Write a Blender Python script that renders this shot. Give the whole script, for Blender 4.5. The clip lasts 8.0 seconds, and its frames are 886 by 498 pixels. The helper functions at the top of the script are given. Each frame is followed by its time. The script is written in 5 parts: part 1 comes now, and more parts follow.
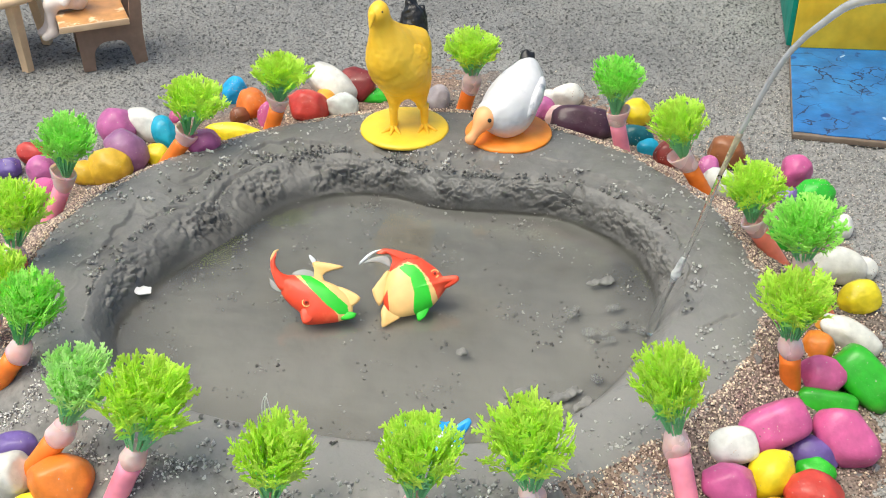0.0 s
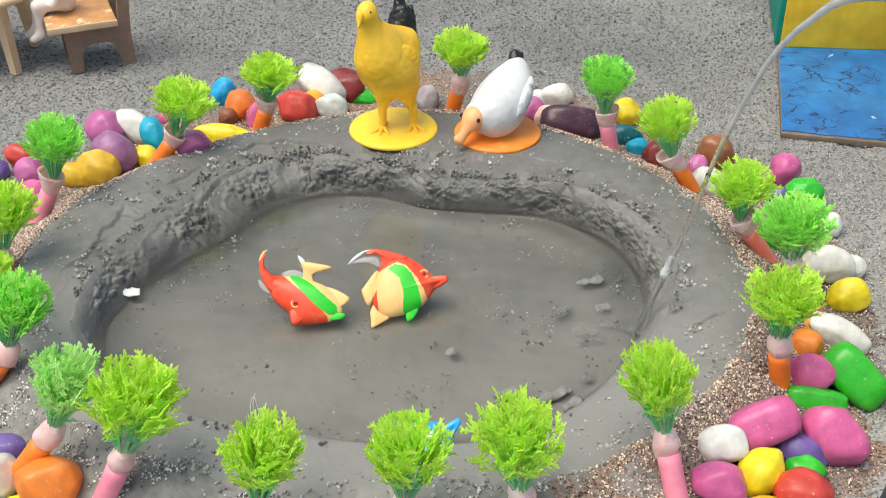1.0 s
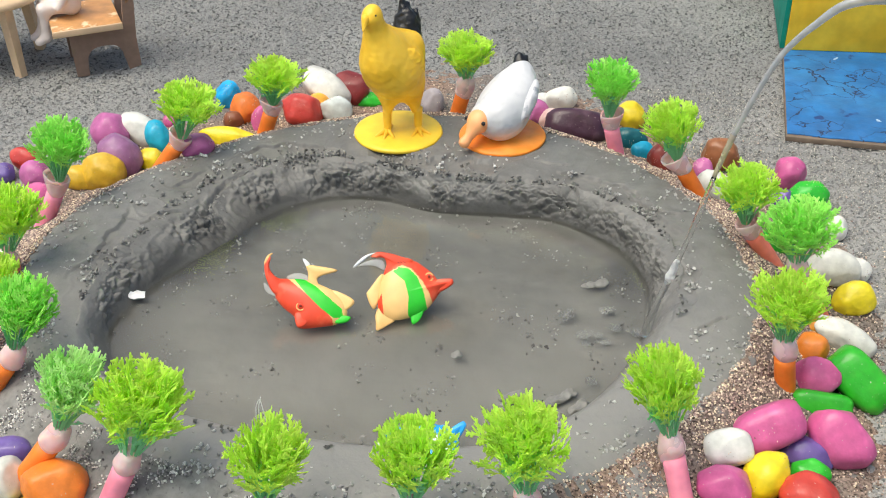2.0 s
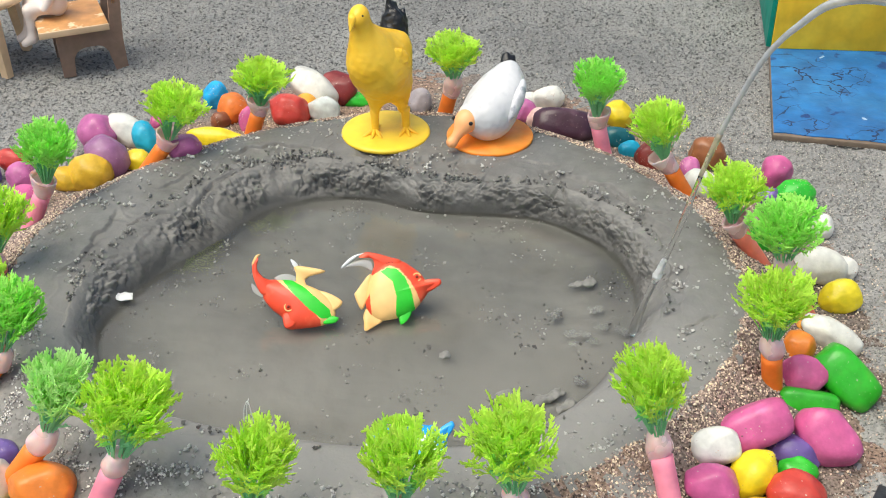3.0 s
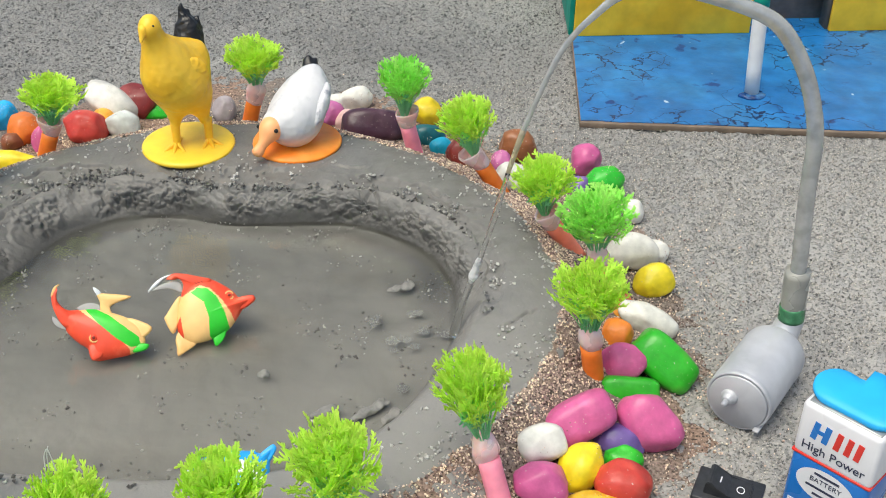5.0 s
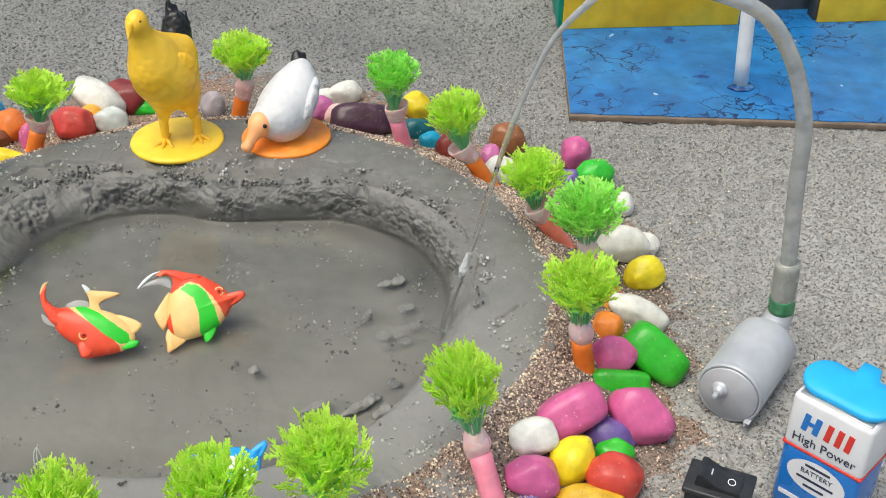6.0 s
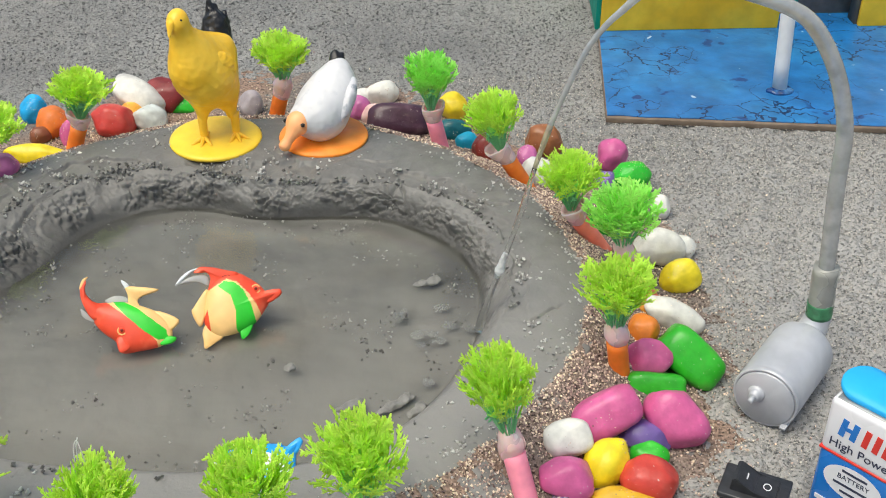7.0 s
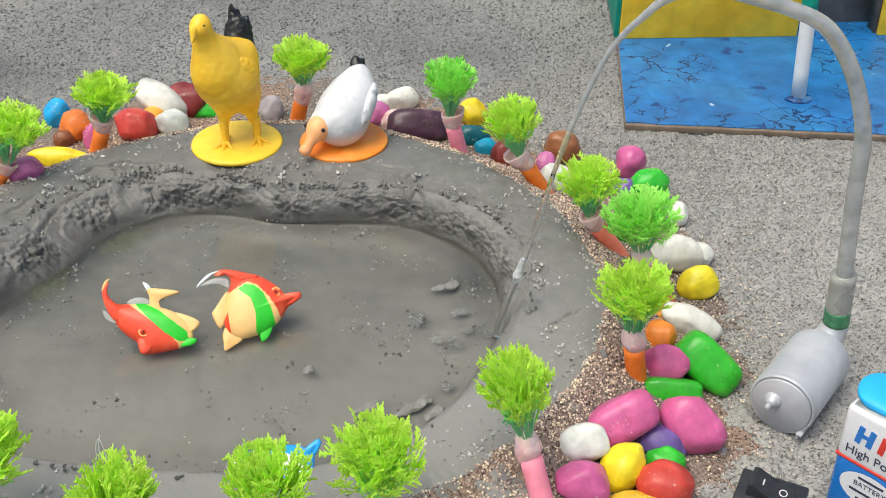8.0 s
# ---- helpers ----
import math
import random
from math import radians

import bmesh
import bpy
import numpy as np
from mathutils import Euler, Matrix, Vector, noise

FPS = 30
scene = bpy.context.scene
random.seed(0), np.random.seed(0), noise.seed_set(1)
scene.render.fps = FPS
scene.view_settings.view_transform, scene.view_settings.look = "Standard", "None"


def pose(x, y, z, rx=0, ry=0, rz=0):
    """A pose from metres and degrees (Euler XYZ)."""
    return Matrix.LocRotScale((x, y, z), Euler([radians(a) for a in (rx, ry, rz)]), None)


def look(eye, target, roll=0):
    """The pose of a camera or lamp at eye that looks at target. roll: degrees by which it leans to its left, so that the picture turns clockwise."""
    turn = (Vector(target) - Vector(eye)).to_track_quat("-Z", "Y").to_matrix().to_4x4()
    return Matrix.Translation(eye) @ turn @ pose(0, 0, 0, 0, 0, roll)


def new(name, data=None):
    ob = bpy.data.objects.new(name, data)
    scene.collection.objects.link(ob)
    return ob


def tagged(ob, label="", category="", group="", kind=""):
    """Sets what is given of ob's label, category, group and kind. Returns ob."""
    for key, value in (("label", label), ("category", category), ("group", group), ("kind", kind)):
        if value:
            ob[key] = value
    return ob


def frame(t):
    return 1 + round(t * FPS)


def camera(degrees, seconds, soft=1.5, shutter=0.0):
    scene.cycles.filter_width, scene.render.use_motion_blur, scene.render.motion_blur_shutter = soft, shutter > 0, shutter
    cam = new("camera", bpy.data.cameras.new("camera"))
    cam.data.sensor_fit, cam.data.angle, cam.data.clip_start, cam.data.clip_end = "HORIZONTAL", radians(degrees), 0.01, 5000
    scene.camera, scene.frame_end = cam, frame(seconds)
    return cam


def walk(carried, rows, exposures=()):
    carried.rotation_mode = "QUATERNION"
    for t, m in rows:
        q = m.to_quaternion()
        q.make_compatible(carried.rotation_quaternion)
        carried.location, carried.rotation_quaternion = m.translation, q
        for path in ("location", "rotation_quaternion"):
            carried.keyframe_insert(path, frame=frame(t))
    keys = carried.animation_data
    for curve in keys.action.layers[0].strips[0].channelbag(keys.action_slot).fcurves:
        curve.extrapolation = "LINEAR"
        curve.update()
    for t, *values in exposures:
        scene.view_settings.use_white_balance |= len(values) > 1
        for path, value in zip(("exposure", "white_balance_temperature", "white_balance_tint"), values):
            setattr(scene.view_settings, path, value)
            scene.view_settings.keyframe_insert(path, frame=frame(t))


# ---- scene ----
cam = camera(41.0, 8.0, 1.0)
PATH = [
    (0, (0.002, -0.002, 0.281), (-0.0019, 1.6644, -0.8248), 0),
    (0.3, (0.0026, -0.002, 0.2804), (0.0073, 1.6652, -0.8242), -0.06),
    (0.5, (0.003, -0.002, 0.28), (0.0114, 1.6648, -0.8258), -0.1),
    (0.7, (0.003, -0.002, 0.28), (0.0122, 1.6660, -0.8236), -0.06),
    (1, (0.003, -0.002, 0.28), (0.0130, 1.6665, -0.8228), 0),
    (1.2, (0.0026, -0.002, 0.28), (0.0086, 1.6691, -0.8189), -0.04),
    (1.5, (0.002, -0.002, 0.28), (0.0069, 1.6675, -0.8203), -0.1),
    (1.7, (0.0021, -0.002, 0.2801), (0.0041, 1.6688, -0.8192), -0.09),
    (2.8, (0.0029, -0.002, 0.2809), (0.0222, 1.6682, -0.8192), -0.01),
    (3, (0.003, -0.002, 0.281), (0.0251, 1.6677, -0.8205), 0),
    (3.1, (0.0038, -0.0008, 0.2808), (0.0304, 1.6678, -0.8215), 0.14),
    (3.2, (0.0046, 0.0004, 0.2806), (0.0500, 1.6671, -0.8240), 0.28),
    (3.3, (0.0054, 0.0016, 0.2804), (0.0647, 1.6675, -0.8247), 0.42),
    (3.4, (0.0062, 0.0028, 0.2802), (0.1416, 1.6657, -0.8226), 0.56),
    (3.5, (0.007, 0.004, 0.28), (0.1888, 1.6614, -0.8239), 0.7),
    (3.6, (0.0074, 0.0046, 0.28), (0.1939, 1.6611, -0.8251), 0.74),
    (3.8, (0.0082, 0.0058, 0.28), (0.2339, 1.6557, -0.8277), 0.82),
    (4, (0.009, 0.007, 0.28), (0.2461, 1.6533, -0.8303), 0.9),
    (4.5, (0.009, 0.007, 0.28), (0.2531, 1.6529, -0.8289), 0.9),
    (4.8, (0.0102, 0.0082, 0.28), (0.2678, 1.6532, -0.8280), 1.02),
    (5, (0.011, 0.009, 0.28), (0.3134, 1.6460, -0.8289), 1.1),
    (5.2, (0.011, 0.009, 0.28), (0.3273, 1.6435, -0.8283), 1.1),
    (6.3, (0.0119, 0.0099, 0.28), (0.3270, 1.6367, -0.8399), 0.93),
    (6.5, (0.012, 0.01, 0.28), (0.3235, 1.6390, -0.8364), 0.9),
    (6.7, (0.0112, 0.0096, 0.28), (0.3059, 1.6423, -0.8369), 0.78),
    (7, (0.01, 0.009, 0.28), (0.2726, 1.6474, -0.8365), 0.6),
    (7.2, (0.0096, 0.0082, 0.2804), (0.2340, 1.6546, -0.8326), 0.48),
    (7.5, (0.009, 0.007, 0.281), (0.2278, 1.6555, -0.8296), 0.3),
    (8, (0.009, 0.006, 0.281), (0.2439, 1.6556, -0.8260), 0.5),
]
walk(cam, [(t, look(eye, target, roll)) for t, eye, target, roll in PATH], [(0, 0.69, 6750, 4), (1.5, 0.60, 6750, 4), (3, 0.62, 6750, 4), (4, 0.59, 6750, 4), (5, 0.56, 6750, 4), (6.5, 0.48, 6750, 4), (7.5, 0.53, 6750, 4), (8, 0.56, 6750, 4)])

# ---- light: an overcast sky and a broad, weak sun ----
world = bpy.data.worlds.new("sky")
scene.world = world
world.use_nodes = True
wn = world.node_tree
sky = wn.nodes.new("ShaderNodeTexSky")
sky.sky_type = "NISHITA"
sky.sun_disc = False
sky.sun_elevation, sky.sun_rotation = radians(70), radians(-115)
sky.dust_density, sky.air_density = 4.0, 1.0
wn.nodes["Background"].inputs["Strength"].default_value = 0.12
wn.links.new(sky.outputs[0], wn.nodes["Background"].inputs["Color"])

sun = new("sun", bpy.data.lights.new("sun", "SUN"))
sun.data.energy, sun.data.angle, sun.data.color = 1.5, radians(42), (1.0, 0.96, 0.9)
sun.matrix_basis = look((-0.50, -0.30, 1.5), (0, 0, 0))


# ---- materials ----
def material(name, colour, rough=0.5, vary=0.15, scale=120.0, bump=0.15, bump_scale=300.0, metal=0.0, coat=0.0,
             second=None, second_scale=20.0, spread=(0.45, 0.6), island=0.0, gloss_vary=0.12, trans=0.0, ior=1.45, shift=0.0, sub=0.0,
             thin=0.0, cells=False, third=None, third_scale=8.0, third_spread=(0.4, 0.65)):
    m = bpy.data.materials.new(name)
    m.use_nodes = True
    t = m.node_tree
    b = t.nodes["Principled BSDF"]
    co = t.nodes.new("ShaderNodeTexCoord")

    def tex(sc, detail=4.0):
        n = t.nodes.new("ShaderNodeTexNoise")
        n.inputs["Scale"].default_value, n.inputs["Detail"].default_value = sc, detail
        t.links.new(co.outputs["Object"], n.inputs["Vector"])
        return n

    def ramp(src, lo, hi, a, c):
        r = t.nodes.new("ShaderNodeMapRange")
        r.inputs[1].default_value, r.inputs[2].default_value, r.inputs[3].default_value, r.inputs[4].default_value = lo, hi, a, c
        t.links.new(src, r.inputs[0])
        return r.outputs[0]

    def mix(fac, a, c, how="MIX"):
        n = t.nodes.new("ShaderNodeMix")
        n.data_type, n.blend_type = "RGBA", how
        for s, v in ((n.inputs[0], fac), (n.inputs[6], a), (n.inputs[7], c)):
            if isinstance(v, bpy.types.NodeSocket):
                t.links.new(v, s)
            elif isinstance(v, (int, float)):
                s.default_value = v
            else:
                s.default_value = (*v, 1)
        return n.outputs[2]

    col = colour
    if second:
        col = mix(ramp(tex(second_scale, 5).outputs[0], spread[0], spread[1], 0, 1), colour, second)
    if third:
        col = mix(ramp(tex(third_scale, 4).outputs[0], third_spread[0], third_spread[1], 0, 1), col, third)
    grain = tex(scale)
    grey = t.nodes.new("ShaderNodeCombineColor")
    g = ramp(grain.outputs[0], 0.3, 0.7, 1 - vary, 1 + vary)
    for s in grey.inputs:
        t.links.new(g, s)
    col = mix(1.0, col, grey.outputs[0], "MULTIPLY")
    for island, shift in ([(island, 0), (0, shift)] if island and shift else [(island, shift)] if island or shift else []):
        src = t.nodes.new("ShaderNodeNewGeometry").outputs["Random Per Island"] if island else t.nodes.new("ShaderNodeObjectInfo").outputs["Random"]
        amount = island or shift
        hsv = t.nodes.new("ShaderNodeHueSaturation")
        t.links.new(col, hsv.inputs["Color"])
        t.links.new(ramp(src, 0, 1, 1 - amount, 1 + amount), hsv.inputs["Value"])
        t.links.new(ramp(src, 0, 1, 0.5 - amount * 0.06, 0.5 + amount * 0.06), hsv.inputs["Hue"])
        col = hsv.outputs[0]
    t.links.new(col, b.inputs["Base Color"])
    t.links.new(ramp(tex(scale * 0.35, 3).outputs[0], 0.3, 0.7, max(0.03, rough - gloss_vary), min(1, rough + gloss_vary)), b.inputs["Roughness"])
    b.inputs["Metallic"].default_value = metal
    b.inputs["Coat Weight"].default_value = coat
    b.inputs["Coat Roughness"].default_value = 0.15
    b.inputs["Transmission Weight"].default_value = trans
    b.inputs["IOR"].default_value = ior
    if sub:
        b.inputs["Subsurface Weight"].default_value = sub
        b.inputs["Subsurface Radius"].default_value = (0.004, 0.002, 0.001)
        b.inputs["Subsurface Scale"].default_value = 0.5
    if bump:
        bp = t.nodes.new("ShaderNodeBump")
        bp.inputs["Strength"].default_value, bp.inputs["Distance"].default_value = bump, 0.001
        if cells:
            cell = t.nodes.new("ShaderNodeTexVoronoi")
            cell.inputs["Scale"].default_value = bump_scale
            cell.feature = "SMOOTH_F1"
            t.links.new(co.outputs["Object"], cell.inputs["Vector"])
            t.links.new(cell.outputs["Distance"], bp.inputs["Height"])
        else:
            t.links.new(tex(bump_scale, 5).outputs[0], bp.inputs["Height"])
        t.links.new(bp.outputs[0], b.inputs["Normal"])
    if thin:
        tr = t.nodes.new("ShaderNodeBsdfTranslucent")
        t.links.new(col, tr.inputs["Color"])
        both = t.nodes.new("ShaderNodeMixShader")
        both.inputs[0].default_value = thin
        t.links.new(b.outputs[0], both.inputs[1])
        t.links.new(tr.outputs[0], both.inputs[2])
        t.links.new(both.outputs[0], t.nodes["Material Output"].inputs["Surface"])
    return m


def pitted(m, scale, low, high, tone):
    """Small dark pits sunk into a rough surface."""
    t = m.node_tree
    b = t.nodes["Principled BSDF"]
    n = t.nodes.new("ShaderNodeTexNoise")
    n.inputs["Scale"].default_value, n.inputs["Detail"].default_value = scale, 3
    t.links.new(t.nodes.new("ShaderNodeTexCoord").outputs["Object"], n.inputs["Vector"])
    r = t.nodes.new("ShaderNodeMapRange")
    r.inputs[1].default_value, r.inputs[2].default_value = low, high
    t.links.new(n.outputs[0], r.inputs[0])
    mx = t.nodes.new("ShaderNodeMix")
    mx.data_type = "RGBA"
    t.links.new(r.outputs[0], mx.inputs[0])
    t.links.new(b.inputs["Base Color"].links[0].from_socket, mx.inputs[6])
    mx.inputs[7].default_value = (*tone, 1)
    t.links.new(mx.outputs[2], b.inputs["Base Color"])
    bp = t.nodes.new("ShaderNodeBump")
    bp.invert = True
    bp.inputs["Strength"].default_value, bp.inputs["Distance"].default_value = 0.8, 0.0006
    t.links.new(r.outputs[0], bp.inputs["Height"])
    t.links.new(b.inputs["Normal"].links[0].from_socket, bp.inputs["Normal"])
    t.links.new(bp.outputs[0], b.inputs["Normal"])


def blend_along(m, axis, near, far_y, tone, amount, wobble=0.10, noise_scale=22, gloss=None):
    """Blend a surface into another tone of itself, paler or darker, between two levels of an axis, with an uneven
    border.
    """
    t = m.node_tree
    b = t.nodes["Principled BSDF"]
    src = b.inputs["Base Color"].links[0].from_socket
    co = t.nodes.new("ShaderNodeTexCoord")
    xyz = t.nodes.new("ShaderNodeSeparateXYZ")
    t.links.new(co.outputs["Object"], xyz.inputs[0])
    n = t.nodes.new("ShaderNodeTexNoise")
    n.inputs["Scale"].default_value, n.inputs["Detail"].default_value = noise_scale, 5
    t.links.new(co.outputs["Object"], n.inputs["Vector"])
    add = t.nodes.new("ShaderNodeMath")
    add.operation = "MULTIPLY_ADD"
    add.inputs[1].default_value = wobble
    t.links.new(n.outputs[0], add.inputs[0])
    t.links.new(xyz.outputs[axis], add.inputs[2])
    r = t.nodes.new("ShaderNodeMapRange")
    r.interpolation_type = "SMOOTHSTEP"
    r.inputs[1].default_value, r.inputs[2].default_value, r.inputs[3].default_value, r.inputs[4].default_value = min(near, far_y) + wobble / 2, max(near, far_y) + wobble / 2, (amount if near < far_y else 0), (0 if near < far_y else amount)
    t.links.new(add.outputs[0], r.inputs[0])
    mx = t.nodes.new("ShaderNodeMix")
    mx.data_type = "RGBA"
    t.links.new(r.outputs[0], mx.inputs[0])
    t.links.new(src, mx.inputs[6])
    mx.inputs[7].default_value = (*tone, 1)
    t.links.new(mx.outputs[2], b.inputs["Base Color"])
    if gloss is not None:
        mg = t.nodes.new("ShaderNodeMix")
        t.links.new(r.outputs[0], mg.inputs[0])
        t.links.new(b.inputs["Roughness"].links[0].from_socket, mg.inputs[2])
        mg.inputs[3].default_value = gloss
        t.links.new(mg.outputs[0], b.inputs["Roughness"])
    return m


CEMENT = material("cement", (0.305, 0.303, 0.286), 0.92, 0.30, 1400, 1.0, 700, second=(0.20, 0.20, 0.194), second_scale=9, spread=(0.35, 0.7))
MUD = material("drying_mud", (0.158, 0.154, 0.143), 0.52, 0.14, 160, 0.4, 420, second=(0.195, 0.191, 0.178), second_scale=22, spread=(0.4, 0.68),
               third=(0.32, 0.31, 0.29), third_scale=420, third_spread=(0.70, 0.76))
SILT = material("silt_under_water", (0.122, 0.119, 0.106), 0.45, 0.12, 120, 0.3, 300, second=(0.158, 0.154, 0.140), second_scale=16, spread=(0.38, 0.66), third=(0.165, 0.146, 0.108), third_scale=13, third_spread=(0.5, 0.72))
# Inner wall darkens downwards: wet mud, with shade at its foot painted in.
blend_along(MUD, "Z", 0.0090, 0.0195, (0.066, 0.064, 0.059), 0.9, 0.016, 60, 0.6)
# Stronger light at the front, put into the mud's colour as a paler tone.
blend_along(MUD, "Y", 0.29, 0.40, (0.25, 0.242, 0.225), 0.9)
# Contact shade at the wall's foot, painted round the rim of the bed.
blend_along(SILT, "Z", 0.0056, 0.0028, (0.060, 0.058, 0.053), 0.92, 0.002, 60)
# Bed paler at the front too: light put into its colour.
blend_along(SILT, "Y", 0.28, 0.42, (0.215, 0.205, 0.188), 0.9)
# Shading over the back of the ring, carried by a darker colour.
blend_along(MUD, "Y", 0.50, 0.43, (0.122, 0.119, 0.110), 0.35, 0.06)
pitted(CEMENT, 560, 0.57, 0.625, (0.072, 0.073, 0.072))
# Cement's front-to-back fall of light, put into its colour: paler near, darker far.
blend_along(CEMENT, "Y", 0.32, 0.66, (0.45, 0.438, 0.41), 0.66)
pitted(CEMENT, 900, 0.565, 0.64, (0.16, 0.161, 0.156))
SAND = material("brown_sand", (0.31, 0.21, 0.155), 0.95, 0.45, 800, 1.0, 900, second=(0.22, 0.19, 0.165), second_scale=14, spread=(0.42, 0.6), third=(0.07, 0.05, 0.04), third_scale=900, third_spread=(0.56, 0.62))
GREY_SAND = material("grey_sand", (0.25, 0.242, 0.225), 0.9, 0.2, 300, 0.6, 500, second=(0.20, 0.193, 0.178), second_scale=40, spread=(0.42, 0.6), third=(0.10, 0.095, 0.088), third_scale=500, third_spread=(0.62, 0.68))
GRIT = material("sand_grain", (0.54, 0.41, 0.34), 0.9, 0.2, 500, 0.3, 900, island=0.75)
PALE_GRIT = material("pale_grit", (0.50, 0.475, 0.45), 0.9, 0.2, 500, 0.3, 900, island=0.85)
DUST = material("beige_dust", (0.44, 0.41, 0.365), 0.95, 0.2, 500, 0.2, 900, island=0.4)
GREY_GRIT = material("cement_grain", (0.24, 0.238, 0.225), 0.9, 0.2, 500, 0.3, 900, island=0.55)
BED_CRUMB = material("wet_crumb", (0.195, 0.19, 0.175), 0.6, 0.2, 400, 0.4, 900, island=0.65)
CRUMB = material("mud_crumb", (0.40, 0.392, 0.37), 0.85, 0.2, 400, 0.4, 900, island=0.4)
LEAF = material("lime_leaf", (0.79, 0.98, 0.21), 0.45, 0.10, 200, 0.1, 500, island=0.08, shift=0.05, thin=0.58)
GREEN_LEAF = material("green_leaf", (0.60, 0.97, 0.28), 0.45, 0.10, 200, 0.1, 500, island=0.09, shift=0.05, thin=0.55)
DUSTY_LEAF = material("dusty_green_leaf", (0.74, 0.98, 0.48), 0.45, 0.10, 200, 0.1, 500, island=0.10, shift=0.05, thin=0.55)
MID_LEAF = material("mid_green_leaf", (0.56, 0.93, 0.26), 0.42, 0.10, 200, 0.1, 500, island=0.16, shift=0.07, thin=0.45)
STEM = material("green_stem", (0.27, 0.67, 0.32), 0.42, 0.2, 200, 0.1, 500, island=0.3, thin=0.3)
HEN_YELLOW = material("yellow_paint", (0.97, 0.60, 0.055), 0.40, 0.07, 150, 0.22, 380, second=(0.95, 0.54, 0.03), second_scale=60, cells=True)
BASE_YELLOW = material("yellow_base_paint", (0.94, 0.64, 0.05), 0.4, 0.08, 150, 0.2, 200)
BLACK = material("black_paint", (0.012, 0.013, 0.015), 0.35, 0.4, 300, 0.8, 220)
GOOSE_WHITE = material("white_paint", (0.65, 0.65, 0.66), 0.45, 0.06, 120, 0.5, 330, second=(0.50, 0.52, 0.56), second_scale=130, spread=(0.60, 0.72), cells=True)
GOOSE_WING = material("grey_brushed_white", (0.63, 0.63, 0.65), 0.5, 0.12, 300, 0.5, 330, second=(0.30, 0.32, 0.36), second_scale=220, spread=(0.53, 0.62))
DISC_ORANGE = material("orange_base_paint", (0.95, 0.25, 0.02), 0.42, 0.1, 150, 0.3, 200, second=(0.93, 0.32, 0.05), second_scale=60)
GOOSE_ORANGE = material("orange_paint", (0.98, 0.46, 0.20), 0.42, 0.08, 120, 0.3, 250, second=(0.95, 0.42, 0.18), second_scale=80)
RED = material("red_plastic", (0.82, 0.075, 0.03), 0.42, 0.1, 150, 0.15, 250, coat=0.08, second=(0.86, 0.13, 0.06), second_scale=140, spread=(0.55, 0.7))
CREAM = material("cream_plastic", (0.91, 0.57, 0.22), 0.42, 0.1, 120, 0.15, 250, coat=0.08)
GREEN = material("green_plastic", (0.03, 0.55, 0.03), 0.42, 0.12, 150, 0.15, 250, coat=0.08)
CLEAR = material("clear_plastic_fin", (0.82, 0.82, 0.80), 0.15, 0.05, 150, 0, 250, trans=0.62, gloss_vary=0.03)
BLUE_PLASTIC = material("blue_plastic", (0.02, 0.36, 0.85), 0.3, 0.1, 150, 0.1, 250, coat=0.3)
FISH_LINE = material("dark_red_line", (0.22, 0.02, 0.012), 0.4, 0.1, 150, 0)
PALE_PLASTIC = material("pale_plastic", (0.75, 0.78, 0.80), 0.3, 0.1, 150, 0.1, 250)
GLUE = material("hot_glue", (0.97, 0.58, 0.56), 0.28, 0.12, 150, 0.2, 260, coat=0.25, trans=0.2, sub=0.5, second=(0.96, 0.70, 0.68), second_scale=110)
TUBES = {
    "coral": material("coral_plastic", (0.95, 0.25, 0.16), 0.4, 0.12, 150, 0.1, 300, sub=0.2),
    "orange": material("orange_plastic", (0.96, 0.23, 0.03), 0.4, 0.12, 150, 0.1, 300, sub=0.2),
    "rose": material("rose_plastic", (0.97, 0.31, 0.42), 0.4, 0.12, 150, 0.1, 300, sub=0.2),
}
PEBBLES = {
    "pink": (0.57, 0.105, 0.275), "magenta": (0.50, 0.13, 0.32), "pale_pink": (0.75, 0.50, 0.46), "red": (0.52, 0.045, 0.035),
    "dark_red": (0.23, 0.03, 0.02), "maroon": (0.20, 0.02, 0.018), "plum_dark": (0.055, 0.018, 0.035), "plum": (0.29, 0.125, 0.26),
    "violet": (0.16, 0.10, 0.33), "white": (0.70, 0.69, 0.63), "pale": (0.62, 0.66, 0.62), "grey": (0.33, 0.29, 0.30),
    "yellow": (0.80, 0.62, 0.02), "mustard": (0.68, 0.42, 0.03), "amber": (0.80, 0.36, 0.04), "orange": (0.76, 0.20, 0.025),
    "brown": (0.26, 0.09, 0.035), "green": (0.035, 0.46, 0.025), "turquoise": (0.01, 0.38, 0.58), "teal": (0.005, 0.12, 0.14), "blue": (0.01, 0.36, 0.68),
}
WORN = {"dark_red": (0.55, 0.33, 0.28), "plum_dark": (0.16, 0.09, 0.11), "turquoise": (0.02, 0.42, 0.32), "teal": (0.02, 0.25, 0.16), "white": (0.60, 0.58, 0.51), "green": (0.09, 0.31, 0.03), "red": (0.60, 0.13, 0.09), "mustard": (0.78, 0.55, 0.10), "yellow": (0.72, 0.56, 0.06), "orange": (0.62, 0.20, 0.06)}
PEBBLE = {}
for tone, rgb in PEBBLES.items():
    PEBBLE[tone] = material(tone + "_pebble_paint", rgb, 0.48, 0.16, 220, 0.35, 320, coat=0.2, third=(0.50, 0.42, 0.36), third_scale=900, third_spread=(0.69, 0.74),
                            second=WORN.get(tone, tuple(min(1, c * 1.25 + 0.03) for c in rgb)), second_scale=90, spread=(0.52, 0.78), shift=0.08)
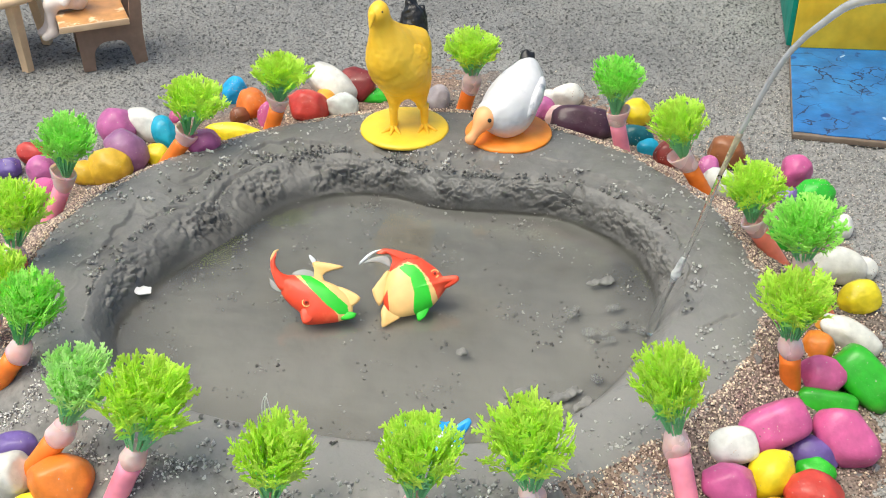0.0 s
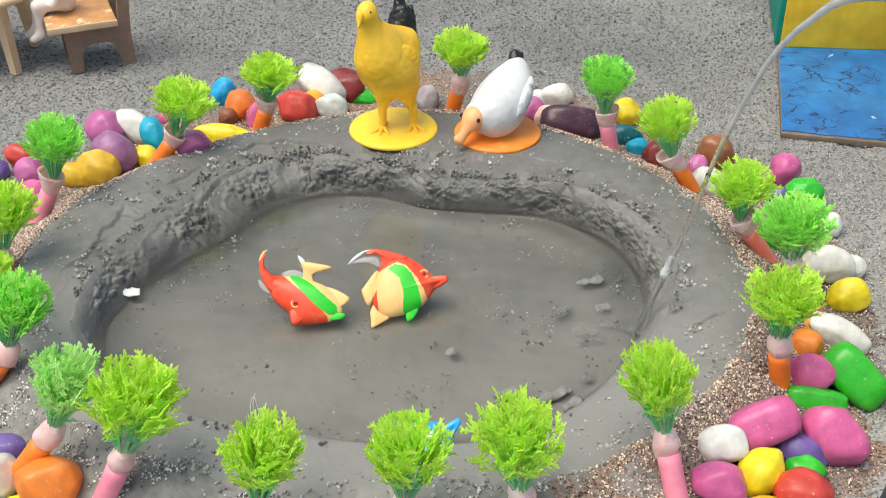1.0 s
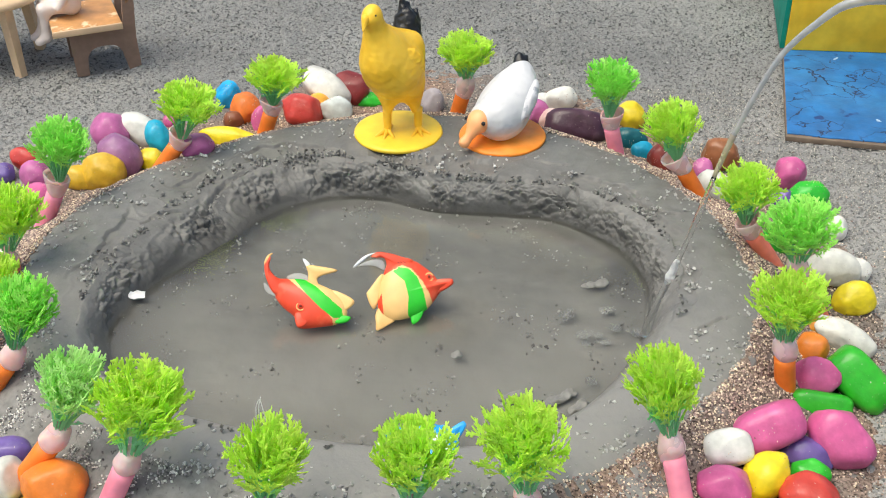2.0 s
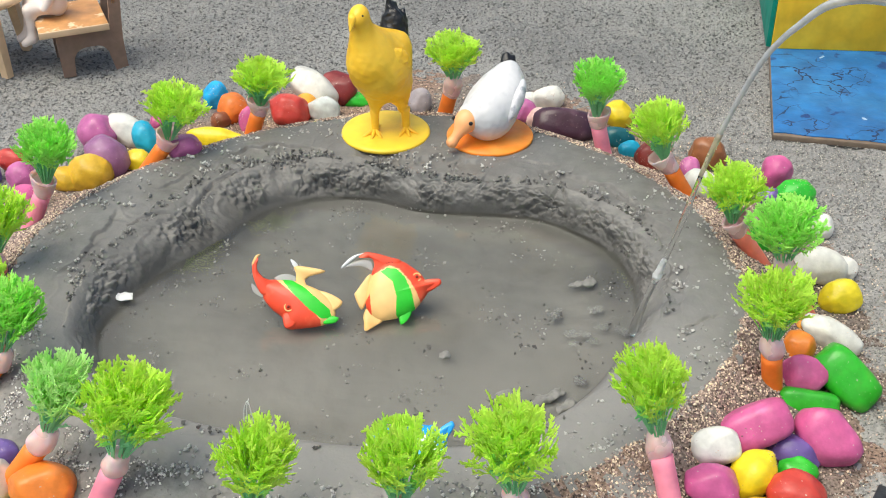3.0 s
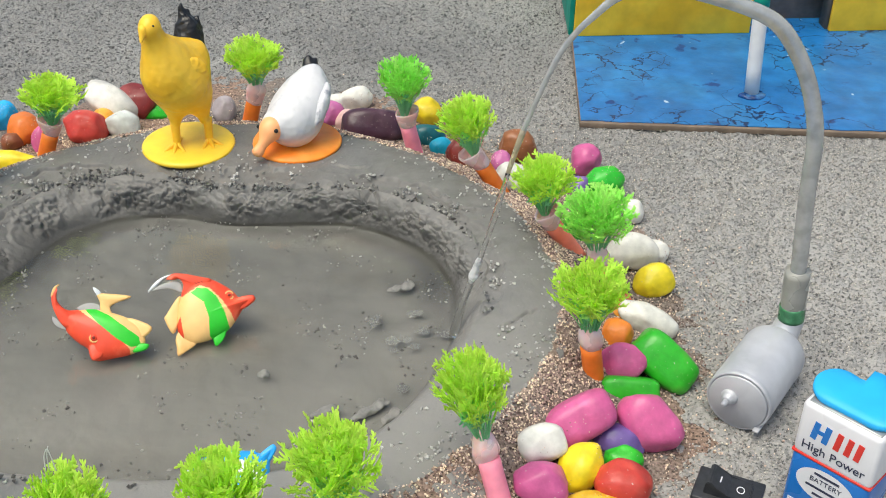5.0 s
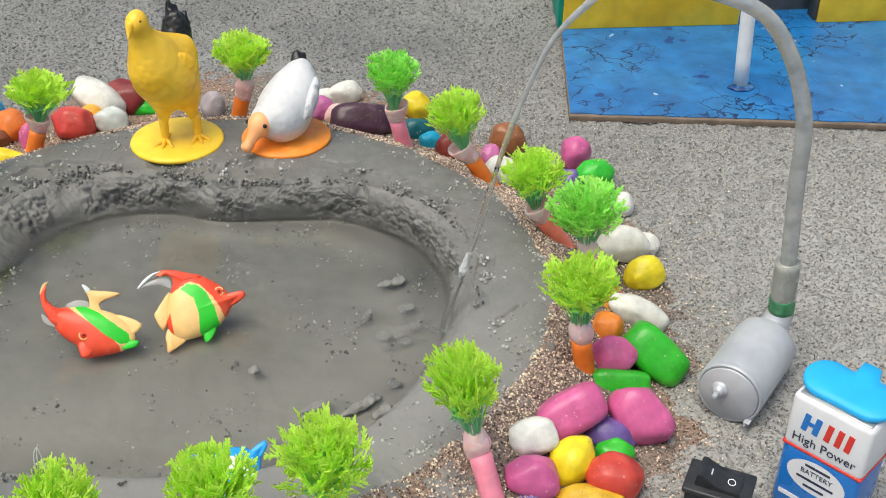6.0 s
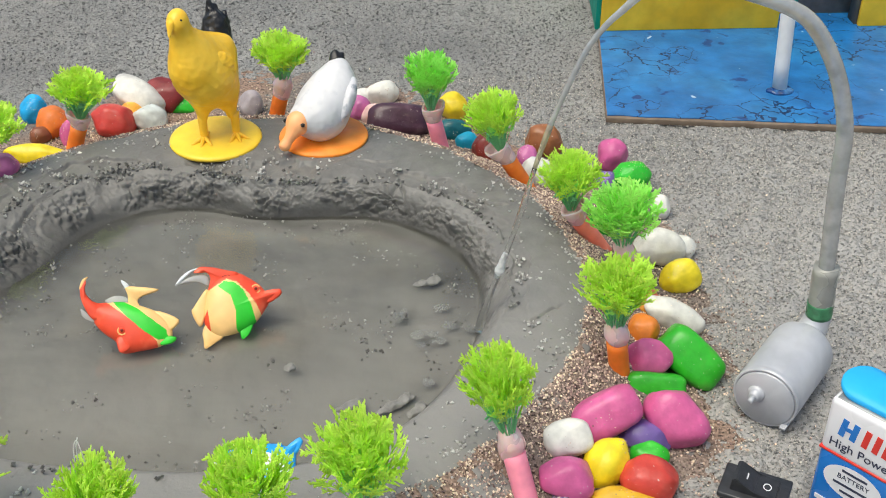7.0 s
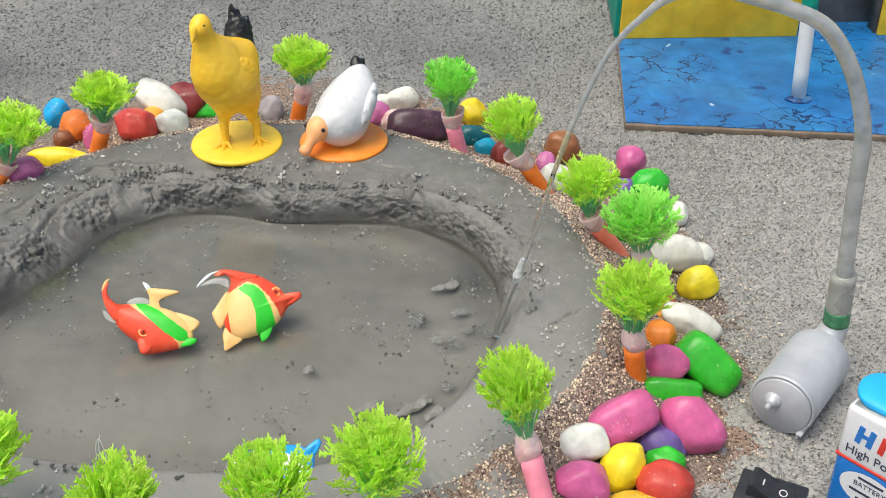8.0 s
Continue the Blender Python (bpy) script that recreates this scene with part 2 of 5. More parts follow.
STEEL = material("silver_painted_metal", (0.54, 0.555, 0.585), 0.5, 0.08, 120, 0.5, 110, metal=0.25, second=(0.42, 0.435, 0.465), second_scale=60)
HOSE = material("clear_hose", (0.62, 0.63, 0.62), 0.16, 0.12, 180, 0.35, 260, trans=0.55, second=(0.50, 0.51, 0.50), second_scale=120, coat=0.3)
TAN_HOSE = material("yellowed_hose", (0.62, 0.54, 0.40), 0.25, 0.2, 180, 0.2, 220, trans=0.55)
JOINT = material("milky_hose_joint", (0.42, 0.42, 0.38), 0.3, 0.15, 150, 0.2, 200, trans=0.3)
GREEN_TAPE = material("green_glue", (0.05, 0.20, 0.09), 0.35, 0.4, 300, 0.5, 300)
BLACK_PLASTIC = material("black_switch_plastic", (0.028, 0.029, 0.032), 0.4, 0.3, 300, 0.15, 500)
MARK = material("white_mark", (0.75, 0.75, 0.75), 0.5, 0.03, 100, 0)
LABEL_BLUE = material("battery_blue", (0.015, 0.17, 0.54), 0.3, 0.06, 80, 0.05, 300, coat=0.3)
LABEL_WHITE = material("battery_white", (0.74, 0.74, 0.76), 0.35, 0.05, 80, 0.05, 300, coat=0.2)
LABEL_RED = material("battery_red", (0.66, 0.04, 0.03), 0.35, 0.05, 80, 0)
LABEL_DARK = material("battery_ink", (0.03, 0.035, 0.07), 0.4, 0.05, 80, 0)
CAP_BLUE = material("sky_blue_rubber", (0.02, 0.42, 0.85), 0.45, 0.06, 120, 0.1, 250)
TIN = material("dull_tin", (0.42, 0.42, 0.40), 0.4, 0.15, 200, 0.1, 300, metal=0.8)
CARD = material("brown_cardboard", (0.18, 0.135, 0.10), 0.85, 0.2, 150, 0.3, 250)
CARD_DARK = material("dark_cardboard", (0.34, 0.225, 0.175), 0.85, 0.2, 150, 0.3, 250)
BLUE_PAINT = material("blue_poster_paint", (0.012, 0.145, 0.40), 0.42, 0.22, 90, 0.5, 130, coat=0.1, second=(0.022, 0.185, 0.44), second_scale=18)


def spotted(m):
    """Dark drops, pale flecks and thin cracks in a coat of paint."""
    t = m.node_tree
    b = t.nodes["Principled BSDF"]
    src = b.inputs["Base Color"].links[0].from_socket
    co = t.nodes.new("ShaderNodeTexCoord")
    for scale, limit, colour, feature, seed in ((85, 0.30, (0.005, 0.05, 0.20), "F1", 0.0), (75, 0.12, (0.45, 0.55, 0.68), "F1", 3.7), (55, 0.022, (0.005, 0.025, 0.09), "DISTANCE_TO_EDGE", 1.9)):
        warp = t.nodes.new("ShaderNodeTexNoise")
        warp.inputs["Scale"].default_value, warp.inputs["Detail"].default_value = 70, 4
        mapped = t.nodes.new("ShaderNodeVectorMath")
        mapped.operation = "MULTIPLY_ADD"
        mapped.inputs[1].default_value, mapped.inputs[2].default_value = (0.022, 0.022, 0.022), (seed, seed, 0)
        add = t.nodes.new("ShaderNodeVectorMath")
        t.links.new(co.outputs["Object"], warp.inputs["Vector"])
        t.links.new(warp.outputs["Color"], mapped.inputs[0])
        t.links.new(co.outputs["Object"], add.inputs[0])
        t.links.new(mapped.outputs[0], add.inputs[1])
        v = t.nodes.new("ShaderNodeTexVoronoi")
        v.feature = feature
        v.inputs["Scale"].default_value = scale
        t.links.new(add.outputs[0], v.inputs["Vector"])
        where = t.nodes.new("ShaderNodeTexNoise")
        where.inputs["Scale"].default_value = 26 if feature == "F1" else 16
        t.links.new(add.outputs[0], where.inputs["Vector"])
        inside = t.nodes.new("ShaderNodeMapRange")
        inside.inputs[1].default_value, inside.inputs[2].default_value = limit, limit * 0.7
        t.links.new(v.outputs["Distance"], inside.inputs[0])
        gate = t.nodes.new("ShaderNodeMapRange")
        gate.inputs[1].default_value, gate.inputs[2].default_value = (0.52, 0.58) if feature == "F1" else (0.49, 0.55)
        t.links.new(where.outputs[0], gate.inputs[0])
        both = t.nodes.new("ShaderNodeMath")
        both.operation = "MULTIPLY"
        t.links.new(inside.outputs[0], both.inputs[0])
        t.links.new(gate.outputs[0], both.inputs[1])
        mx = t.nodes.new("ShaderNodeMix")
        mx.data_type = "RGBA"
        t.links.new(both.outputs[0], mx.inputs[0])
        t.links.new(src, mx.inputs[6])
        mx.inputs[7].default_value = (*colour, 1)
        src = mx.outputs[2]
    t.links.new(src, b.inputs["Base Color"])


spotted(BLUE_PAINT)
DARK_BLUE = material("dark_blue_glue", (0.008, 0.05, 0.18), 0.3, 0.4, 300, 0.6, 300, second=(0.05, 0.16, 0.33), second_scale=200)
YELLOW_PAINT = material("yellow_poster_paint", (0.92, 0.58, 0.035), 0.55, 0.12, 90, 0.35, 120, second=(0.84, 0.48, 0.02), second_scale=30)
GREEN_PAINT = material("green_poster_paint", (0.0, 0.28, 0.20), 0.55, 0.15, 90, 0.3, 120)
WHITE_PAPER = material("white_paper", (0.78, 0.78, 0.77), 0.6, 0.06, 120, 0.2, 200)
SEAT_WOOD = material("varnished_wood", (0.58, 0.29, 0.11), 0.45, 0.2, 120, 0.2, 200, second=(0.82, 0.62, 0.40), second_scale=75, spread=(0.58, 0.61))
PALE_WOOD = material("pale_wood", (0.66, 0.47, 0.29), 0.6, 0.12, 120, 0.2, 200)
MDF = material("brown_fibreboard", (0.25, 0.165, 0.12), 0.75, 0.12, 200, 0.2, 300)
FIGURINE = material("white_resin", (0.78, 0.68, 0.62), 0.5, 0.06, 150, 0.1, 300)
WATER = material("water", (0.95, 0.97, 0.95), 0.10, 0.0, 50, 0.25, 60, trans=1.0, ior=1.33, gloss_vary=0.02)
FALLING = material("falling_water", (0.97, 0.98, 0.98), 0.06, 0.0, 50, 0.4, 400, trans=1.0, ior=1.2, gloss_vary=0.03)
FOAM = material("water_foam", (0.90, 0.91, 0.90), 0.25, 0.05, 300, 0.5, 500, trans=0.45, ior=1.33)
BUBBLE = material("bubble_film", (0.90, 0.91, 0.89), 0.08, 0.05, 200, 0.1, 300, trans=0.93, ior=1.12)
NYLON = material("nylon_thread", (0.6, 0.6, 0.58), 0.4, 0.05, 100, 0)


# ---- building helpers ----
def part(name, bm, mat, parent=None, label="", smooth=True):
    me = bpy.data.meshes.new(name)
    bm.to_mesh(me)
    bm.free()
    if smooth:
        for f in me.polygons:
            f.use_smooth = True
    me.materials.append(mat)
    ob = new(name, me)
    if parent:
        ob.parent = parent
    if label:
        ob["label"] = label
    return ob


def from_arrays(name, verts, faces, mat, parent=None, label="", smooth=True):
    me = bpy.data.meshes.new(name)
    if isinstance(faces, np.ndarray):
        v = np.asarray(verts, np.float32)
        n, k = faces.shape
        me.vertices.add(len(v))
        me.vertices.foreach_set("co", v.ravel())
        me.loops.add(n * k)
        me.loops.foreach_set("vertex_index", faces.astype(np.int32).ravel())
        me.polygons.add(n)
        me.polygons.foreach_set("loop_start", np.arange(0, n * k, k, dtype=np.int32))
        me.update(calc_edges=True)
    else:
        me.from_pydata([tuple(v) for v in verts], [], [tuple(int(i) for i in f) for f in faces])
        me.update()
    me.polygons.foreach_set("use_smooth", np.full(len(me.polygons), smooth))
    for m in (mat if isinstance(mat, (list, tuple)) else [mat]):
        me.materials.append(m)
    ob = new(name, me)
    if parent:
        ob.parent = parent
    if label:
        ob["label"] = label
    return ob


def thing(name, m, label, category, group=""):
    ob = new(name)
    ob.empty_display_size = 0.01
    ob.matrix_basis = m
    return tagged(ob, label, category, group)


def box(size, at=(0, 0, 0), bevel=0.0, seg=2, m=None):
    bm = bmesh.new()
    bmesh.ops.create_cube(bm, size=1, matrix=Matrix.Translation(at) @ (m or Matrix()) @ Matrix.Diagonal((*size, 1)))
    if bevel:
        bmesh.ops.bevel(bm, geom=bm.edges[:], offset=bevel, segments=seg, affect="EDGES", profile=0.5)
    return bm


def lathe(profile, n=40, m=None):
    """A body of revolution round z from (radius, height) pairs."""
    bm = bmesh.new()
    rings = [[bm.verts.new(((m or Matrix()) @ Vector((r * math.cos(2 * math.pi * i / n), r * math.sin(2 * math.pi * i / n), z)))) for i in range(n)] for r, z in profile]
    for a, c in zip(rings, rings[1:]):
        for i in range(n):
            bm.faces.new((a[i], a[(i + 1) % n], c[(i + 1) % n], c[i]))
    bm.faces.new(rings[0][::-1])
    bm.faces.new(rings[-1])
    return bm


def smooth_line(pts, steps=8):
    """A smooth line through points (Catmull-Rom)."""
    p = [Vector(q) for q in pts]
    p = [p[0] * 2 - p[1]] + p + [p[-1] * 2 - p[-2]]
    out = []
    for a, c, d, e in zip(p, p[1:], p[2:], p[3:]):
        for k in range(steps):
            t = k / steps
            out.append(0.5 * (2 * c + (d - a) * t + (2 * a - 5 * c + 4 * d - e) * t * t + (3 * c - a - 3 * d + e) * t ** 3))
    return out + [p[-2]]


def sweep(line, radius, n=12, flat=1.0, side=None, bm=None):
    """A tube along a line; radius is a number or a function of 0..1; flat squeezes it across side."""
    bm = bm or bmesh.new()
    rings = []
    last = Vector(side or (0.31, 0.2, 0.9))
    for k, p in enumerate(line):
        d = (line[min(k + 1, len(line) - 1)] - line[max(k - 1, 0)]).normalized()
        s = (last - d * last.dot(d)).normalized()
        last = s
        u = d.cross(s)
        r = radius(k / (len(line) - 1)) if callable(radius) else radius
        rings.append([bm.verts.new(p + s * r * flat * math.cos(2 * math.pi * i / n) + u * r * math.sin(2 * math.pi * i / n)) for i in range(n)])
    for a, c in zip(rings, rings[1:]):
        for i in range(n):
            bm.faces.new((a[i], a[(i + 1) % n], c[(i + 1) % n], c[i]))
    bm.faces.new(rings[0][::-1])
    bm.faces.new(rings[-1])
    return bm


def blob(prims, h, k):
    """A smooth skin round ellipsoids (centre, radii, turn) and tapered capsules (from, to, radius, radius), on a grid of step h, blended over k."""
    lo, hi = np.full(3, 1e9), np.full(3, -1e9)
    for q in prims:
        ends = [(np.array(q[0]), max(q[1]))] if len(q) == 3 else [(np.array(q[0]), q[2]), (np.array(q[1]), q[3])]
        for c, r in ends:
            lo, hi = np.minimum(lo, c - r), np.maximum(hi, c + r)
    lo, hi = lo - 3 * h - k * 0.5, hi + 3 * h + k * 0.5
    ax = [np.arange(lo[i], hi[i], h) for i in range(3)]
    g = np.stack(np.meshgrid(*ax, indexing="ij"), -1)
    d = None
    for q in prims:
        if len(q) == 3:
            turn = np.array(Euler([radians(a) for a in q[2]]).to_matrix())
            loc = (g - np.array(q[0])) @ turn
            r = np.array(q[1])
            n0, n1 = np.linalg.norm(loc / r, axis=-1), np.linalg.norm(loc / (r * r), axis=-1) + 1e-9
            e = n0 * (n0 - 1) / n1
        else:
            a, c = np.array(q[0]), np.array(q[1])
            t = np.clip(((g - a) @ (c - a)) / ((c - a) @ (c - a)), 0, 1)
            e = np.linalg.norm(g - a - t[..., None] * (c - a), axis=-1) - (q[2] + (q[3] - q[2]) * t)
        if d is None:
            d = e
        else:
            w = np.maximum(k - np.abs(d - e), 0) / k
            d = np.minimum(d, e) - w * w * k / 4
    s = d < 0
    n = np.array(d.shape) - 1
    acc, cnt = np.zeros((*n, 3)), np.zeros(n)
    corner = [(i, j, l) for i in (0, 1) for j in (0, 1) for l in (0, 1)]

    def cut(arr, o):
        return arr[o[0]:o[0] + n[0], o[1]:o[1] + n[1], o[2]:o[2] + n[2]]

    for o in corner:
        for axis in range(3):
            if o[axis] == 0:
                p = list(o)
                p[axis] = 1
                da, dc = cut(d, o), cut(d, p)
                cross = (da < 0) != (dc < 0)
                t = np.where(cross, da / np.where(cross, da - dc, 1), 0)
                pos = np.zeros((*n, 3)) + np.array(o, float)
                pos[..., axis] += t
                acc += pos * cross[..., None]
                cnt += cross
    on = cnt > 0
    index = np.full(n, -1)
    index[on] = np.arange(on.sum())
    base = np.stack(np.meshgrid(*[np.arange(m) for m in n], indexing="ij"), -1)
    verts = lo + h * (base[on] + acc[on] / cnt[on][:, None])
    faces = []
    for axis in range(3):
        b1, b2 = (axis + 1) % 3, (axis + 2) % 3
        sl0, sl1 = [slice(None)] * 3, [slice(None)] * 3
        sl0[axis], sl1[axis] = slice(0, -1), slice(1, None)
        change = s[tuple(sl0)] != s[tuple(sl1)]
        for i in np.argwhere(change):
            if i[b1] == 0 or i[b2] == 0 or i[b1] >= n[b1] or i[b2] >= n[b2]:
                continue
            quad = []
            for u, v in ((-1, -1), (0, -1), (0, 0), (-1, 0)):
                c = i.copy()
                c[b1] += u
                c[b2] += v
                quad.append(index[tuple(c)])
            faces.append(quad if s[tuple(i)] else quad[::-1])
    return verts, faces


def grains(name, places, sizes, mat, label, category, squash=0.75):
    """Many small angular grains as one heap."""
    rng = np.random.default_rng(len(places))
    unit = np.array([(1, 0, 0), (-1, 0, 0), (0, 1, 0), (0, -1, 0), (0, 0, 1), (0, 0, -1)], float)
    tri = np.array([(0, 2, 4), (2, 1, 4), (1, 3, 4), (3, 0, 4), (2, 0, 5), (1, 2, 5), (3, 1, 5), (0, 3, 5)])
    q = rng.normal(size=(len(places), 4))
    q /= np.linalg.norm(q, axis=1)[:, None]
    w, x, y, z = q.T
    rot = np.stack([1 - 2 * (y * y + z * z), 2 * (x * y - z * w), 2 * (x * z + y * w), 2 * (x * y + z * w), 1 - 2 * (x * x + z * z), 2 * (y * z - x * w),
                    2 * (x * z - y * w), 2 * (y * z + x * w), 1 - 2 * (x * x + y * y)], 1).reshape(-1, 3, 3)
    shape = unit[None] * rng.uniform(0.6, 1.25, (len(places), 6, 1)) * np.asarray(sizes)[:, None, None] * np.array([1, 1, squash])
    v = np.einsum("nij,nkj->nki", rot, shape) + np.asarray(places)[:, None, :]
    f = tri[None] + 6 * np.arange(len(places))[:, None, None]
    ob = from_arrays(name, v.reshape(-1, 3), f.reshape(-1, 3), mat, smooth=False)
    return tagged(ob, label, category, kind="stuff")


# ---- the lie of the land: a mud ring round a shallow pond, with a bank of sand outside it ----
POND = Vector((-0.02, 0.378))
RIM_TOP, WATER_LEVEL = 0.0225, 0.0085


def wave(th, c):
    return c[0] + sum(c[2 * k - 1] * math.cos(k * th) + c[2 * k] * math.sin(k * th) for k in range(1, 5))


def outer_radius(th):
    return wave(th, (0.1353, 0.0028, 0.0041, 0.0072, 0.0005, -0.0022, -0.0009, 0.0019, -0.0007))


def rim_radius(th):
    return wave(th, (0.1015, -0.0006, -0.0076, 0.0117, -0.0023, 0.0034, -0.0001, -0.0011, 0.0051))


def shore_radius(th):
    return wave(th, (0.0938, 0.0031, -0.011, 0.008, 0.0023, 0.0014, -0.0043, -0.0011, 0.0056))


def bank(x, y):
    """Height of the sand bank outside the ring."""
    d = Vector((x, y)) - POND
    out = d.length - outer_radius(math.atan2(d.y, d.x))
    front = max(0.0, -d.y / d.length) ** 2
    return (0.0192 - 0.0055 * front) * (1 - min(max(out + 0.001, 0) / 0.034, 1)) ** 1.35


def ease(t):
    t = min(max(t, 0), 1)
    return t * t * (3 - 2 * t)


# ground
rng = np.random.default_rng(5)


def spaced(low, high, n, far_low, far_high):
    """Even steps over the near stretch, then widening steps out to the horizon."""
    return np.concatenate([[far_low, far_low / 8, low - 0.4], np.linspace(low, high, n), [high + 0.4, far_high / 8, far_high]])


xs, ys = spaced(-0.40, 0.48, 640, -60, 60), spaced(0.16, 1.02, 620, -60, 60)
gx, gy = np.meshgrid(xs, ys)
fine = rng.normal(0, 1, gx.shape)
soft_n = (fine + np.roll(fine, 1, 0) + np.roll(fine, 1, 1) + np.roll(fine, (1, 1), (0, 1))) * 0.5
wide = soft_n.copy()
for sh in (2, 3):
    wide = (wide + np.roll(wide, sh, 0) + np.roll(wide, sh, 1) + np.roll(wide, (sh, sh), (0, 1))) * 0.5
gz = 0.00042 * soft_n + 0.00040 * wide
gz[(gx < -0.39) | (gx > 0.47) | (gy < 0.17) | (gy > 1.01)] = 0
idx = np.arange(gx.size).reshape(gx.shape)
gf = np.stack([idx[:-1, :-1], idx[:-1, 1:], idx[1:, 1:], idx[1:, :-1]], -1).reshape(-1, 4)
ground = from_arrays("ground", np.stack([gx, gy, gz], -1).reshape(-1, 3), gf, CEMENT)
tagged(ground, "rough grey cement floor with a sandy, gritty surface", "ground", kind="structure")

# the mud ring and the pond's bed: one skin in rings round the middle
NA = 1500
pv, pf = [], []
rows_n = 0
for i in range(NA):
    th = 2 * math.pi * i / NA - math.pi
    ro, ri, rs = outer_radius(th), rim_radius(th), shore_radius(th)
    c, s = math.cos(th), math.sin(th)
    ro += 0.0025 * noise.noise(Vector((c * 9, s * 9, 21))) + 0.0015 * noise.noise(Vector((c * 35, s * 35, 22)))
    jag = 0.0026 * noise.noise(Vector((c * 7, s * 7, 1.3))) + 0.0024 * noise.noise(Vector((c * 16, s * 16, 5.0)))
    chip = 0.0016 * noise.noise(Vector((c * 60, s * 60, 9.0)))
    back = max(0.0, s) ** 1.5
    ri += 0.002 * back
    rs = min(rs - 0.003 * back, ri - 0.008)
    col = []
    front = max(0.0, -s) ** 2
    top = RIM_TOP - 0.006 * front
    for k in range(30):  # bed
        r = rs * k / 30
        z = 0.0024 + 0.0008 * noise.noise(Vector((c * r * 40, s * r * 40, 2))) + 0.0004 * noise.noise(Vector((c * r * 150, s * r * 150, 4)))
        z += 0.0036 * ease((r / rs - 0.76) / 0.24)
        col.append((r, z, 0))
    slack = ease((s + 0.45) / 0.5)  # 0 at the front, where the bank runs smoothly into the water
    for k in range(44):  # inner wall: steep foot, rounded shoulder, with slumps, folds and broken patches
        t = k / 43
        r = rs - 0.002 + (ri - rs + 0.002) * t ** 0.9 + (jag * t ** 2 + chip * t ** 9) * (0.3 + 0.7 * slack)
        z = 0.0062 + (top - 0.0062) * (1 - (1 - t) ** 1.55)
        p = Vector((POND.x + c * r, POND.y + s * r, z * 1.6))
        broken = ease((noise.noise(p * 42 + Vector((5, 8, 2))) + 0.28) / 0.4) * math.sin(math.pi * min(1, t * 1.25)) if t < 0.8 else 0.0
        broken = 0.15 * math.sin(math.pi * t) + 0.7 * broken
        clod = 1.7 * abs(noise.noise(p * 190)) + 1.0 * abs(noise.noise(p * 430 + Vector((4, 4, 4)))) + 0.5 * noise.noise(p * 800) - 0.5
        slump = noise.noise(p * 48) + 0.35 * noise.noise(p * 110 + Vector((3, 1, 7)))
        fold = max(0.0, 0.16 - abs(noise.noise(p * 62 + Vector((1, 6, 3))))) / 0.16
        amp = math.sin(math.pi * t ** 0.8) * (0.15 + 0.85 * slack)
        r -= amp * (0.0028 * slump + 0.0020 * clod * broken)
        z += amp * (0.0010 * slump + 0.0020 * clod * broken + 0.0006 * fold ** 2)
        col.append((r, z, amp * broken * 0.0010 * noise.noise(p * 300 + Vector((9, 2, 5)))))
    for k in range(1, 73):  # flat top
        t = k / 72
        r = ri + (jag + chip) * (1 - t) ** 6 * (0.3 + 0.7 * slack) + (ro - ri) * t
        p = Vector((c * r, s * r, 0))
        z = top + 0.0012 * math.sin(math.pi * t) + 0.0010 * noise.noise(p * 28) + 0.00035 * noise.noise(p * 160)
        z -= 0.0030 * t ** 5
        ledge = 0.22 + 0.22 * noise.noise(Vector((c * 4, s * 4, 11))) + 0.07 * noise.noise(Vector((c * 22, s * 22, 12)))
        lip = 0.0016 * ease((noise.noise(Vector((c * 3.3, s * 3.3, 31))) + 0.25) / 0.3) * slack
        z -= lip * (1 - ease((t - ledge) / 0.022)) + 0.0016 * max(0.0, ledge - t) * slack
        z += 0.0003 * max(0.0, 0.1 - abs(noise.noise(p * 85 + Vector((2, 4, 8))))) / 0.1 * ease((0.55 - t) / 0.3) * slack
        col.append((r, z, 0))
    for k in range(1, 5):  # outer foot
        col.append((ro + 0.0006 * k, top - 0.003 - 0.0045 * k, 0))
    rows_n = len(col)
    pv.extend((POND.x + c * r - s * q, POND.y + s * r + c * q, z) for r, z, q in col)
for i in range(NA):
    a, b2 = i * rows_n, ((i + 1) % NA) * rows_n
    for k in range(rows_n - 1):
        pf.append((a + k, a + k + 1, b2 + k + 1, b2 + k))
pv = np.array(pv)
# splits where the drying mud has cracked, one lip standing proud
CRACKS = [
    ([(-0.1208, 0.4099), (-0.1151, 0.4160), (-0.1031, 0.4231)], 0.0016),
    ([(-0.0978, 0.4226), (-0.0949, 0.4342), (-0.0916, 0.4438), (-0.0863, 0.4497), (-0.0788, 0.4572), (-0.0629, 0.4653)], 0.0018),
    ([(-0.0556, 0.4738), (-0.0400, 0.4704)], 0.0010),
    ([(0.0812, 0.4342), (0.0868, 0.4248), (0.0949, 0.4156), (0.1021, 0.4138)], 0.0022),
    ([(0.0979, 0.3932), (0.1009, 0.3850)], 0.0016),
    ([(0.0402, 0.4197), (0.0475, 0.4288), (0.0534, 0.4330)], 0.0018),
    ([(0.0543, 0.4441), (0.0549, 0.4344), (0.0593, 0.4372), (0.0615, 0.4301)], 0.0014),
    ([(0.0440, 0.4587), (0.0540, 0.4556), (0.0598, 0.4555)], 0.0012),
    ([(0.0220, 0.4443), (0.0258, 0.4290)], 0.0012),
    ([(0.0927, 0.3357), (0.1005, 0.3403), (0.1097, 0.3444)], 0.0012),
]
